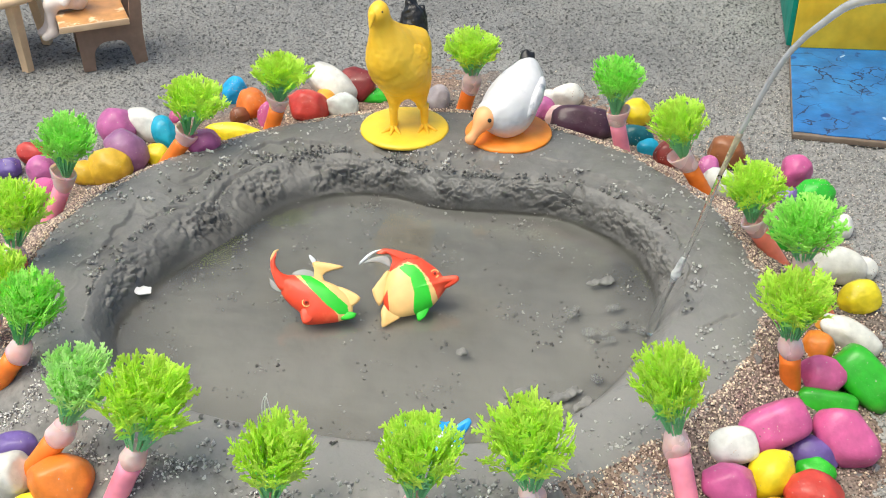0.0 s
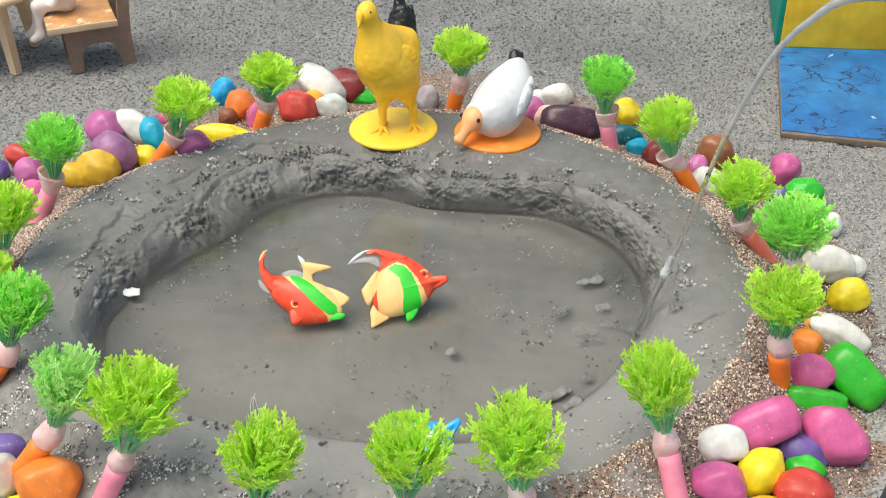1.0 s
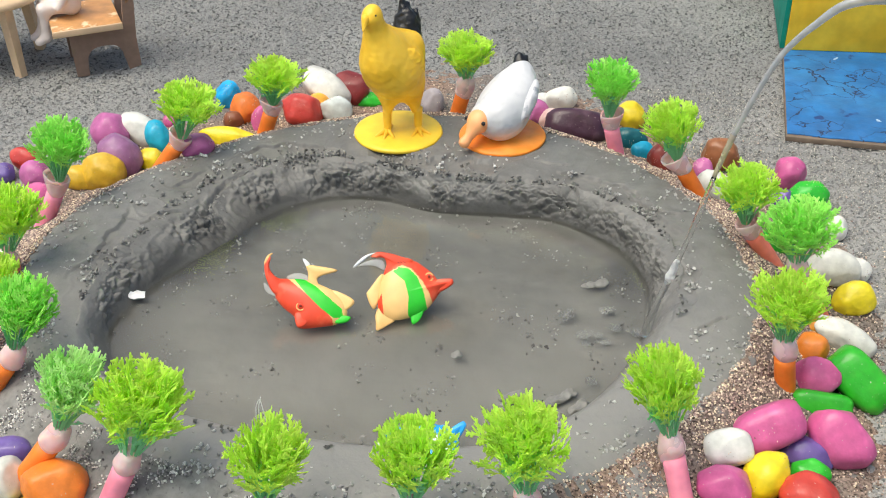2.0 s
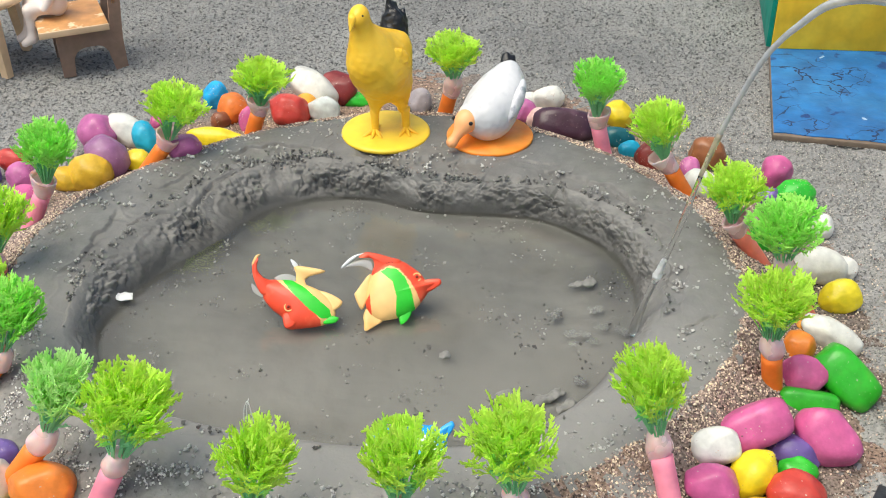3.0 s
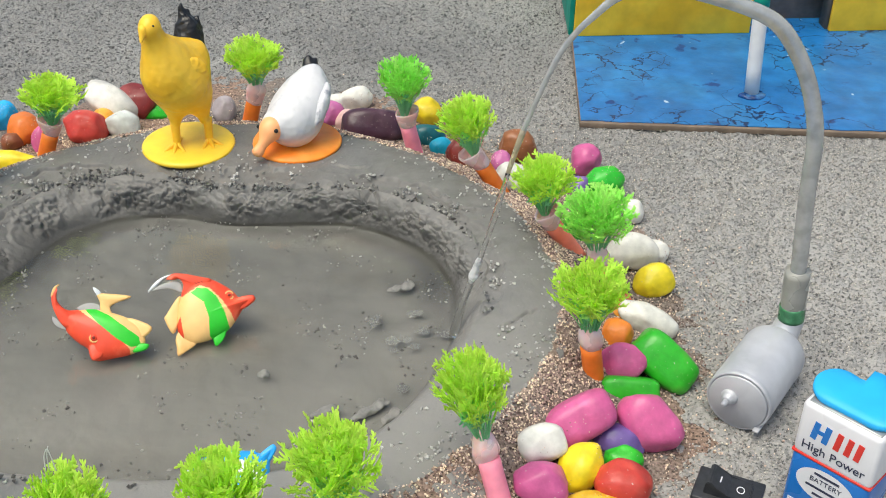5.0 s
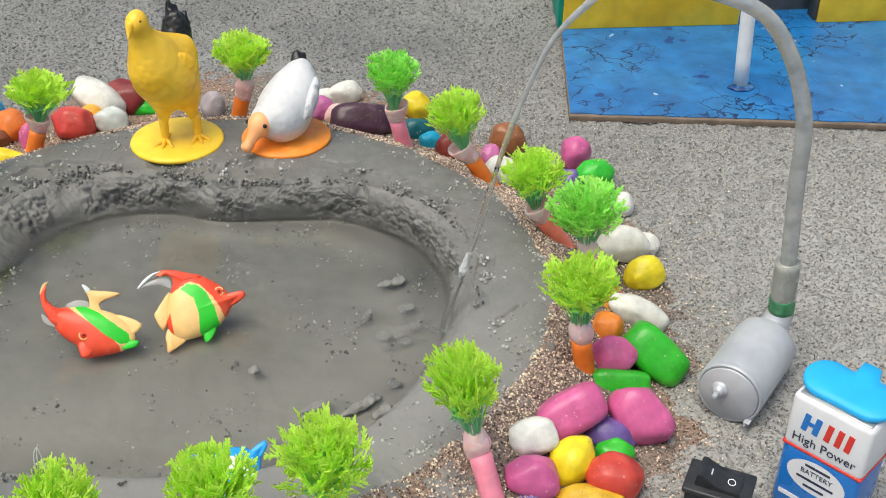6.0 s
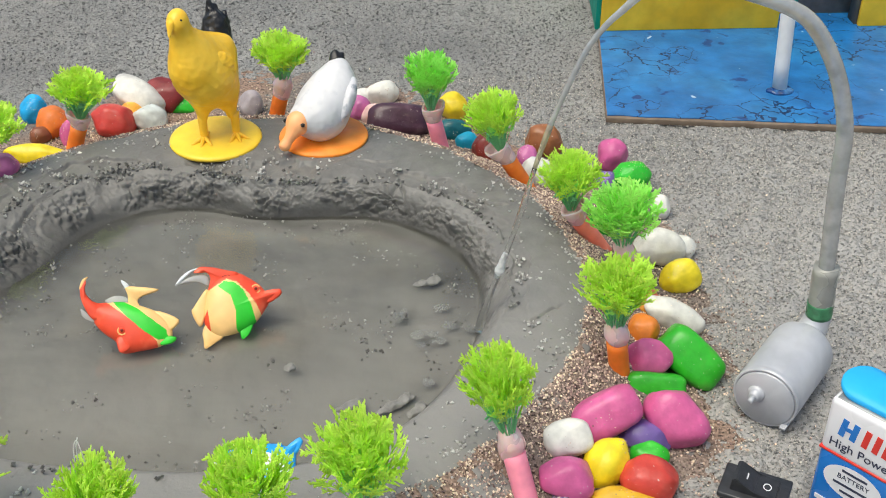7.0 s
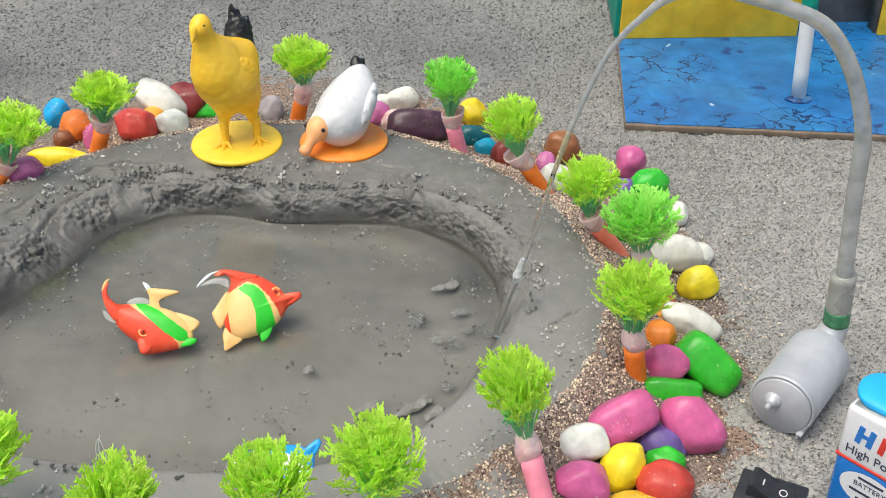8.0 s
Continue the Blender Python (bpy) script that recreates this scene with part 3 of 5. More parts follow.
for k, (way, deep) in enumerate(CRACKS):
    line = np.array([q[:2] for q in smooth_line([(*q, 0) for q in way], 12)])
    run = np.linspace(0, 1, len(line))
    lean = np.gradient(line, axis=0)
    lean = np.stack([-lean[:, 1], lean[:, 0]], 1) / np.linalg.norm(lean, axis=1)[:, None]
    line = line + lean * np.array([[0.0011 * noise.noise(Vector((u * 5, k * 7.3, 0))) + 0.0006 * noise.noise(Vector((u * 17, k * 3.1, 4)))] for u in run])
    close = np.where((np.abs(pv[:, 0] - line[:, 0].mean()) < 0.06) & (np.abs(pv[:, 1] - line[:, 1].mean()) < 0.06) & (pv[:, 2] > 0.010))[0]
    off = pv[close][:, None, :2] - line[None]
    dist = np.linalg.norm(off, axis=2)
    at = dist.argmin(1)
    dist = dist[np.arange(len(close)), at]
    side = (off[np.arange(len(close)), at] * lean[at]).sum(1)
    fade = np.clip(np.sin(math.pi * np.clip(run[at], 0.02, 0.98)) * 2.0, 0, 1)
    pv[close, 2] += fade * deep * (0.28 * np.exp(-((side - 0.0012) / 0.0010) ** 2) * (dist < 0.005) - 1.1 * np.exp(-(dist / 0.00045) ** 2))
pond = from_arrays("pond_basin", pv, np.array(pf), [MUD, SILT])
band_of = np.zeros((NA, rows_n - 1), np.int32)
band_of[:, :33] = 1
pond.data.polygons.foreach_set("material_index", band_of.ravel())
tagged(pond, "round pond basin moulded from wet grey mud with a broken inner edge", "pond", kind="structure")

# sand bank
bv, bf = [], []
NB, NR = 540, 26
for i in range(NB):
    th = 2 * math.pi * i / NB
    c, s = math.cos(th), math.sin(th)
    ragged = 0.004 * noise.noise(Vector((c * 6, s * 6, 7))) + 0.002 * noise.noise(Vector((c * 25, s * 25, 3)))
    ro = outer_radius(math.atan2(s, c)) - 0.0045 + ragged * 0.9
    for k in range(NR):
        r = ro + (0.066 + 0.042 * max(0.0, s) ** 3 + ragged * 4.0) * k / (NR - 1)
        x, y = POND.x + c * r, POND.y + s * r
        p = Vector((x, y, 0))
        w = k / (NR - 1)
        z = bank(x, y) + 0.0016 - 0.0030 * ease((w - 0.62) / 0.38) + 0.0011 * noise.noise(p * 150) + 0.0006 * noise.noise(p * 520)
        if k == NR - 1:
            z = -0.001
        bv.append((x, y, z))
for i in range(NB):
    a, b2 = i * NR, ((i + 1) % NB) * NR
    for k in range(NR - 1):
        bf.append((a + k, a + k + 1, b2 + k + 1, b2 + k))
sand = from_arrays("sand_bank", bv, bf, [SAND, GREY_SAND])
tone_of = []
for i in range(NB):
    th = 2 * math.pi * i / NB
    for k in range(NR - 1):
        p = Vector((math.cos(th) * 12, math.sin(th) * 12, k * 0.25))
        tone_of.append(1 if math.sin(th) < -0.25 and math.cos(th) < 0.55 + 0.5 * noise.noise(p) + 0.3 * noise.noise(p * 4) else 0)
sand.data.polygons.foreach_set("material_index", np.array(tone_of, np.int32))
tagged(sand, "bank of coarse brown sand heaped against the mud ring", "sand", kind="structure")

# water
bm = bmesh.new()
ring = [bm.verts.new((POND.x + math.cos(2 * math.pi * i / 180) * (shore_radius(2 * math.pi * i / 180 if i <= 90 else 2 * math.pi * i / 180 - 2 * math.pi) + 0.0035),
                      POND.y + math.sin(2 * math.pi * i / 180) * (shore_radius(2 * math.pi * i / 180 if i <= 90 else 2 * math.pi * i / 180 - 2 * math.pi) + 0.0035), WATER_LEVEL)) for i in range(180)]
bm.faces.new(ring)
water = part("water", bm, WATER, smooth=False)
water.visible_shadow = False
tagged(water, "shallow still water over grey mud", "water", kind="structure")


# ---- painted pebbles round the pond ----
COLOUR_WORDS = {"pink": "bright pink", "magenta": "magenta", "pale_pink": "pale pink", "plum_dark": "dark plum, chipped", "plum": "dusky purple", "violet": "violet",
                "pale": "greyish white", "dark_red": "dark red, sandy", "turquoise": "turquoise blue", "teal": "dark teal", "maroon": "maroon"}


STONE_DUST = []


def stone(tone, at, turn, radii, square, seed):
    rng = random.Random(seed)
    bm = bmesh.new()
    bmesh.ops.create_icosphere(bm, subdivisions=4, radius=1)
    off = Vector((rng.uniform(-9, 9), rng.uniform(-9, 9), rng.uniform(-9, 9)))
    p = square
    cuts = []
    for _ in range(10):
        w = Vector((rng.gauss(0, 1), rng.gauss(0, 1), rng.gauss(0, 1))).normalized()
        cuts.append((w, rng.uniform(0.78, 0.96) if 2 < p < 3.2 else 9.0))
    for v in bm.verts:
        d = v.co
        norm = (abs(d.x) ** p + abs(d.y) ** p + abs(d.z) ** p) ** (1 / p)
        r = 1 / norm
        for w, far_off in cuts:
            k = d.dot(w)
            if k > 0.2 and r * k > far_off:
                r += (far_off / k - r) * 0.7
        r *= 1.05 + 0.07 * noise.noise(d * 0.9 + off) + 0.05 * noise.noise(d * 2.1 + off) + 0.012 * noise.noise(d * 7 + off)
        v.co = Vector((d.x * radii[0], d.y * radii[1], d.z * radii[2])) * r
    place = pose(*at, *turn)
    bm.normal_update()
    up = [(place @ v.co, place.to_3x3() @ v.normal) for v in bm.verts]
    for _ in range(rng.choice((0, 1, 2, 3, 4))):
        c, n = up[rng.randrange(len(up))]
        for q, nq in up:
            if nq.z > 0.15 and (q - c).length < 0.0052 and rng.random() < 0.30:
                STONE_DUST.append((q.x, q.y, q.z))
    ob = part("pebble", bm, PEBBLE[tone])
    ob.matrix_basis = place
    return tagged(ob, "smooth " + COLOUR_WORDS.get(tone, tone) + " painted pebble lying on brown sand", "pebble", "painted pebbles round the pond")


stone("violet", (-0.2046, 0.4849, 0.0037), (56, -0, 0), (0.0063, 0.0048, 0.0049), 2.2, 1)
stone("red", (-0.1946, 0.4945, 0.0051), (37, -46, 44), (0.0057, 0.0083, 0.0058), 2.2, 2)
stone("magenta", (-0.1858, 0.4782, 0.0057), (49, -32, 25), (0.0064, 0.0075, 0.0065), 2.3, 3)
stone("pink", (-0.1784, 0.4562, 0.0060), (56, -0, 0), (0.0070, 0.0073, 0.0071), 2.2, 4)
stone("mustard", (-0.1654, 0.4775, 0.0050), (15, -55, 72), (0.0061, 0.0083, 0.0062), 2.2, 5)
stone("mustard", (-0.1547, 0.4784, 0.0075), (55, -15, 10), (0.0104, 0.0085, 0.0087), 2.5, 6)
stone("magenta", (-0.1600, 0.5188, 0.0082), (56, -0, 0), (0.0096, 0.0093, 0.0095), 2.4, 7)
stone("plum", (-0.1493, 0.4909, 0.0093), (41, 43, -38), (0.0117, 0.0092, 0.0094), 2.2, 8)
stone("white", (-0.1454, 0.5203, 0.0071), (52, 26, -19), (0.0122, 0.0070, 0.0071), 2.5, 9)
stone("turquoise", (-0.1354, 0.5134, 0.0067), (35, 47, -46), (0.0092, 0.0060, 0.0061), 2.2, 10)
stone("yellow", (-0.1365, 0.4958, 0.0044), (56, -0, 0), (0.0064, 0.0056, 0.0057), 2.1, 11)
stone("magenta", (-0.1079, 0.4731, 0.0241), (56, -8, 6), (0.0074, 0.0060, 0.0062), 2.2, 12)
stone("yellow", (-0.1022, 0.5195, 0.0038), (56, 4, -3), (0.0154, 0.0049, 0.0050), 2.4, 13)
stone("blue", (-0.1087, 0.5628, 0.0059), (56, -0, 0), (0.0064, 0.0073, 0.0065), 2.2, 14)
stone("orange", (-0.0972, 0.5464, 0.0065), (49, -32, 25), (0.0074, 0.0080, 0.0076), 2.6, 15)
stone("pink", (-0.0881, 0.5356, 0.0053), (56, -0, 0), (0.0050, 0.0070, 0.0051), 2.2, 16)
stone("brown", (-0.1029, 0.5384, 0.0038), (56, -0, 0), (0.0050, 0.0050, 0.0051), 2.2, 17)
stone("pink", (-0.1355, 0.5392, 0.0024), (56, -0, 0), (0.0039, 0.0036, 0.0036), 2.1, 18)
stone("red", (-0.0684, 0.5433, 0.0068), (56, 7, -4), (0.0108, 0.0079, 0.0081), 2.3, 19)
stone("amber", (-0.0610, 0.5508, 0.0054), (56, -0, 0), (0.0065, 0.0065, 0.0066), 2.2, 20)
stone("white", (-0.0574, 0.5624, 0.0094), (50, 31, -23), (0.0150, 0.0084, 0.0086), 2.5, 21)
stone("pale", (-0.0507, 0.5455, 0.0057), (55, 17, -11), (0.0082, 0.0067, 0.0069), 2.3, 22)
stone("maroon", (-0.0441, 0.5665, 0.0074), (27, -52, 57), (0.0084, 0.0100, 0.0086), 2.8, 23)
stone("green", (-0.0356, 0.5621, 0.0030), (0, -56, 90), (0.0042, 0.0084, 0.0043), 2.3, 24)
stone("grey", (-0.0014, 0.5548, 0.0054), (56, -0, 0), (0.0059, 0.0068, 0.0060), 2.2, 25)
stone("white", (0.0654, 0.5586, 0.0052), (56, -10, 7), (0.0084, 0.0063, 0.0064), 2.2, 26)
stone("white", (0.0545, 0.5589, 0.0034), (56, -8, 6), (0.0072, 0.0045, 0.0046), 2.2, 27)
stone("magenta", (0.0519, 0.5436, 0.0052), (56, -0, 0), (0.0061, 0.0064, 0.0063), 2.2, 28)
stone("pale_pink", (0.0597, 0.5359, 0.0046), (56, -0, 0), (0.0072, 0.0058, 0.0059), 2.2, 29)
stone("plum_dark", (0.0701, 0.5253, 0.0066), (56, 5, -3), (0.0151, 0.0077, 0.0079), 3.6, 30)
stone("yellow", (0.0990, 0.5371, 0.0060), (54, -21, 15), (0.0070, 0.0073, 0.0072), 2.3, 31)
stone("teal", (0.0965, 0.5154, 0.0044), (56, 12, -8), (0.0079, 0.0054, 0.0055), 2.3, 32)
stone("turquoise", (0.1006, 0.5057, 0.0033), (56, -0, 0), (0.0053, 0.0045, 0.0046), 2.2, 33)
stone("dark_red", (0.1079, 0.4940, 0.0052), (53, 23, -16), (0.0074, 0.0061, 0.0062), 2.4, 34)
stone("brown", (0.1369, 0.4957, 0.0064), (56, 8, -5), (0.0089, 0.0075, 0.0077), 2.5, 35)
stone("magenta", (0.1259, 0.4842, 0.0043), (56, -0, 0), (0.0046, 0.0057, 0.0047), 2.2, 36)
stone("white", (0.1273, 0.4665, 0.0063), (37, -46, 44), (0.0066, 0.0082, 0.0068), 2.3, 37)
stone("pink", (0.1648, 0.4772, 0.0065), (56, -0, 0), (0.0074, 0.0077, 0.0076), 2.2, 38)
stone("violet", (0.1573, 0.4596, 0.0036), (56, -0, 0), (0.0045, 0.0048, 0.0046), 2.2, 39)
stone("green", (0.1694, 0.4593, 0.0056), (56, 7, -4), (0.0086, 0.0067, 0.0068), 2.2, 40)
stone("green", (0.1445, 0.4193, 0.0069), (56, -0, 0), (0.0055, 0.0057, 0.0056), 2.2, 41)
stone("white", (0.1743, 0.4335, 0.0041), (56, -0, 0), (0.0049, 0.0054, 0.0050), 2.2, 42)
stone("white", (0.1631, 0.3983, 0.0068), (56, 12, -8), (0.0102, 0.0078, 0.0080), 2.5, 43)
stone("white", (0.1737, 0.4018, 0.0038), (15, -55, 72), (0.0050, 0.0064, 0.0050), 2.2, 44)
stone("yellow", (0.1655, 0.3787, 0.0056), (56, -12, 9), (0.0081, 0.0066, 0.0068), 2.8, 45)
stone("amber", (0.1474, 0.3608, 0.0061), (56, -9, -5), (0.0062, 0.0038, 0.0038), 2.3, 46)
stone("white", (0.1556, 0.3544, 0.0058), (53, 21, -26), (0.0115, 0.0060, 0.0061), 2.6, 47)
stone("orange", (0.1391, 0.3415, 0.0103), (56, -1, -10), (0.0057, 0.0060, 0.0059), 2.6, 48)
stone("pink", (0.1368, 0.3262, 0.0094), (56, 6, -15), (0.0083, 0.0066, 0.0068), 2.8, 49)
stone("green", (0.1523, 0.3260, 0.0080), (48, 33, -37), (0.0122, 0.0076, 0.0077), 3.8, 50)
stone("green", (0.1363, 0.3160, 0.0053), (56, 3, -13), (0.0100, 0.0043, 0.0044), 4.5, 51)
stone("pink", (0.1120, 0.2949, 0.0131), (52, -24, 6), (0.0115, 0.0071, 0.0073), 3.6, 52)
stone("pink", (0.1365, 0.2942, 0.0085), (44, 39, -44), (0.0118, 0.0081, 0.0082), 2.8, 53)
stone("white", (0.0961, 0.2848, 0.0136), (55, -11, -4), (0.0078, 0.0062, 0.0063), 2.5, 54)
stone("violet", (0.1247, 0.2905, 0.0052), (55, 16, -22), (0.0086, 0.0055, 0.0056), 2.3, 55)
stone("yellow", (0.1070, 0.2771, 0.0082), (40, -43, 29), (0.0098, 0.0072, 0.0066), 1.6, 56)
stone("green", (0.1245, 0.2841, 0.0035), (56, 6, -15), (0.0064, 0.0046, 0.0047), 2.2, 57)
stone("red", (0.1198, 0.2705, 0.0064), (56, 9, -17), (0.0092, 0.0075, 0.0076), 2.3, 58)
stone("pink", (0.0929, 0.2716, 0.0097), (56, 9, -17), (0.0092, 0.0064, 0.0066), 2.9, 59)
stone("mustard", (0.1099, 0.2638, 0.0037), (56, 3, -13), (0.0109, 0.0048, 0.0049), 2.3, 60)
stone("violet", (0.0915, 0.2664, 0.0052), (56, -1, -10), (0.0042, 0.0035, 0.0036), 2.2, 61)
stone("violet", (-0.1412, 0.2892, 0.0090), (56, -4, 3), (0.0077, 0.0048, 0.0049), 2.2, 62)
stone("white", (-0.1398, 0.2767, 0.0080), (53, -25, 18), (0.0079, 0.0075, 0.0077), 2.6, 63)
stone("orange", (-0.1204, 0.2707, 0.0120), (56, 10, -7), (0.0099, 0.0078, 0.0080), 2.8, 64)
stone("yellow", (-0.1273, 0.2668, 0.0049), (56, -0, 0), (0.0078, 0.0045, 0.0045), 2.2, 65)


# ---- plastic plants in coloured tubes ----
def crown_fronds(seed):
    """The forked plastic fronds of one bunch of height 1 and width 1, each as vertices, faces and paint."""
    rng = np.random.default_rng(seed)
    fronds = []
    n = 38
    lean = rng.normal(0, 0.012, 2)
    for i in range(n):
        vs, fs, paint = [], [], []

        def blade(p, d, flat_n, length, width, tone):
            """A flat prong that widens a little and ends blunt."""
            d = d / np.linalg.norm(d)
            s = np.cross(d, flat_n)
            s /= np.linalg.norm(s) + 1e-9
            u = np.cross(d, s)
            m = p + d * length * 0.7
            e = p + d * length + np.array([0, 0, 0.004])
            o = len(vs)
            for q, w in ((p, 0.8), (m, 1.0)):
                vs.extend([q + s * width * w, q + u * width * 0.5 * w, q - s * width * w, q - u * width * 0.5 * w])
            vs.extend([e + s * width * 0.55, e - s * width * 0.55])
            for j in range(4):
                fs.append((o + j, o + (j + 1) % 4, o + 4 + (j + 1) % 4, o + 4 + j))
            fs.extend([(o + 4, o + 5, o + 8), (o + 5, o + 6, o + 9, o + 8), (o + 6, o + 7, o + 9), (o + 7, o + 4, o + 8, o + 9)])
            paint.extend([tone] * 8)

        cz = 1 - 0.78 * (i + 0.5) / n
        az = i * 2.39996 + rng.normal(0, 0.25)
        sr = math.sqrt(1 - cz * cz)
        fill = rng.uniform(0.82, 1.06)
        tip = np.array([(0.43 * sr * math.cos(az) + lean[0]) * fill, (0.43 * sr * math.sin(az) + lean[1]) * fill, 0.47 + 0.41 * cz * fill])
        foot = np.array([0.055 * math.cos(az), 0.055 * math.sin(az), 0.0])
        mid = np.array([tip[0] * 0.42, tip[1] * 0.42, tip[2] * 0.56])
        K = 14
        line = [(1 - t) ** 2 * foot + 2 * t * (1 - t) * mid + t * t * tip for t in np.linspace(0, 1, K + 1)]
        for k, q in enumerate(line):
            w = 0.0125 * (1 - 0.02 * k)
            vs.extend([q + np.array([w, 0, 0]), q + np.array([-w * 0.5, w * 0.87, 0]), q + np.array([-w * 0.5, -w * 0.87, 0])])
        for k in range(K):
            for j in range(3):
                fs.append((3 * k + j, 3 * k + (j + 1) % 3, 3 * k + 3 + (j + 1) % 3, 3 * k + 3 + j))
                paint.append(0 if k < 6 else 2 if k < 8 else 1)
        twist = rng.normal(0, 0.45)
        for k in range(4, K + 1):
            q = line[k]
            tan = line[k] - line[k - 1]
            tan = tan / np.linalg.norm(tan)
            out = q - np.array([0, 0, 0.18])
            out = out - tan * out.dot(tan) * 0.9 + np.array([0.001, 0, 0])
            out = out / (np.linalg.norm(out) + 1e-9)
            across = np.cross(tan, out)
            across /= np.linalg.norm(across) + 1e-9
            across = across * math.cos(twist) + np.cross(across, tan) * math.sin(twist)
            facing = np.cross(across, tan)
            tone = 1 if k > 8 or (cz > 0.6 and k > 7) else 2 if k > 6 else 0
            sides = (-1, 1) if k == K else (-1,) if k % 2 else (1,)
            if k < (9 if cz < 0.55 else 7) and rng.uniform() < (0.92 if k < 7 else 0.6):
                continue
            for side in sides:
                d = 0.80 * tan + across * side * rng.uniform(0.50, 0.80) + facing * rng.normal(0.05, 0.18)
                d /= np.linalg.norm(d)
                length = rng.uniform(0.14, 0.19) * (1.0 if k < K - 2 else 0.85)
                face_n = facing + rng.normal(0, 0.2, 3)
                blade(q, d, face_n, length, 0.0150, tone)
                fork_side = np.cross(d, face_n)
                fork_side /= np.linalg.norm(fork_side) + 1e-9
                for along, turn in ((0.28, -1), (0.45, 1), (0.62, -1), (0.78, 1)):
                    e = d * 0.75 + fork_side * turn * rng.uniform(0.5, 0.75) + facing * rng.normal(0, 0.12)
                    blade(q + d * length * along, e, face_n, length * rng.uniform(0.34, 0.46), 0.0135, tone)
            if k == K:
                blade(q, tan, facing, 0.11, 0.0145, tone)
        fronds.append((vs, fs, paint))
    return fronds


CROWNS = []
for seed, tip_paint in ((11, LEAF), (12, LEAF), (13, LEAF), (14, LEAF), (15, DUSTY_LEAF), (16, GREEN_LEAF)):
    bunch = []
    for vs, fs, paint in crown_fronds(seed):
        me = bpy.data.meshes.new("frond")
        me.from_pydata([tuple(q) for q in vs], [], fs)
        me.materials.append(STEM)
        me.materials.append(tip_paint)
        me.materials.append(MID_LEAF)
        me.polygons.foreach_set("material_index", np.array(paint, np.int32))
        bunch.append(me)
    CROWNS.append(bunch)


def plant(foot, neck, tip, spread, tone, seed):
    rng = random.Random(seed)
    neck, tip = Vector(neck), Vector(tip)
    ground_z = bank(*foot)
    low = Vector((foot[0], foot[1], min(ground_z, neck.z - 0.016)))
    holder = thing("toy_plant", Matrix.Translation(low), "bright green plastic plant glued into a " + {"coral": "coral pink", "orange": "bright orange", "rose": "rose pink"}[tone] + " tube", "plastic plant", "plants round the pond")
    way = neck - low
    n = way.length
    axis = way.normalized()
    tube = part("tube", sweep([axis * (n * k / 7.2 - 0.003) for k in range(7)], 0.0037, 20), TUBES[tone], holder)
    far = neck.y > 0.38
    drip = rng.choice((-1, 1))
    if far and seed not in (4, 9):  # a flared, cloudy cup round the stems, wider to one side
        turn = axis.to_track_quat("Z", "Y").to_matrix().to_4x4()
        cup = lathe([(0.0034, 0.68 * n), (0.0039, 0.71 * n), (0.0042, 0.78 * n), (0.0050, 0.89 * n), (0.0056, 1.00 * n), (0.0054, 1.03 * n), (0.0044, 0.98 * n), (0.0034, 0.88 * n), (0.0012, 0.84 * n)], 28, turn)
        v = [q.co.copy() for q in cup.verts]
        cup.verts.index_update()
        f = [[q.index for q in g.verts] for g in cup.faces]
        cup.free()
        v = [q + Vector((drip * 0.0022, -0.0006, 0.0)) * max(0.0, q.dot(axis) / n - 0.74) * 3 for q in v]
    else:
        if far:  # a round drop
            glue_bits = [(tuple(axis * n * 0.70), tuple(axis * n * 0.90), 0.0040, 0.0048)]
        else:  # a rounded cap that has run down one flank
            glue_bits = [(tuple(axis * n * 0.84), tuple(axis * n * 0.95), 0.0042, 0.0038), (tuple(axis * n * 0.84 + Vector((drip * 0.0016, -0.0012, -0.001))), (0.0022, 0.0022, 0.0042), (0, 0, 0))]
        v, f = blob(glue_bits, 0.0005, 0.0022)
    v = np.array([Vector(q) + 0.0006 * noise.noise_vector(Vector(q) * 200 + Vector((seed, 0, 0))) for q in v])
    from_arrays("glue_collar", v, f, GLUE, holder, "lumpy pale pink hot glue")
    up = tip - neck
    turn = up.to_track_quat("Z", "Y").to_matrix().to_4x4()
    place = Matrix.Translation(neck - low - axis * 0.002) @ turn @ Matrix.Rotation(rng.uniform(0, 6.28), 4, "Z") @ Matrix.Diagonal((spread * 1.88, spread * 1.88, up.length * 0.93, 1))
    for me in CROWNS[4 if seed == 15 else 5 if seed in (1, 5, 8, 16) else seed % 4]:
        ob = new("frond", me)
        ob.parent = holder
        ob.matrix_basis = place
    return holder


plant((-0.1701, 0.4331), (-0.1577, 0.4332, 0.0310), (-0.1526, 0.4332, 0.0628), 0.0148, "rose", 1)
plant((-0.1255, 0.4690), (-0.1120, 0.4691, 0.0320), (-0.1056, 0.4691, 0.0607), 0.0159, "orange", 2)
plant((-0.0828, 0.5032), (-0.0757, 0.5032, 0.0320), (-0.0733, 0.5032, 0.0573), 0.0163, "orange", 3)
plant((0.0098, 0.5214), (0.0155, 0.5214, 0.0340), (0.0156, 0.5214, 0.0625), 0.0160, "orange", 4)
plant((0.0863, 0.4915), (0.0805, 0.4915, 0.0310), (0.0799, 0.4915, 0.0632), 0.0144, "rose", 5)
plant((0.1182, 0.4509), (0.1052, 0.4508, 0.0300), (0.0957, 0.4508, 0.0599), 0.0141, "orange", 6)
plant((0.1386, 0.3994), (0.1233, 0.3994, 0.0300), (0.1205, 0.3994, 0.0585), 0.0145, "coral", 7)
plant((0.1510, 0.3719), (0.1375, 0.3718, 0.0280), (0.1338, 0.3718, 0.0585), 0.0171, "coral", 8)
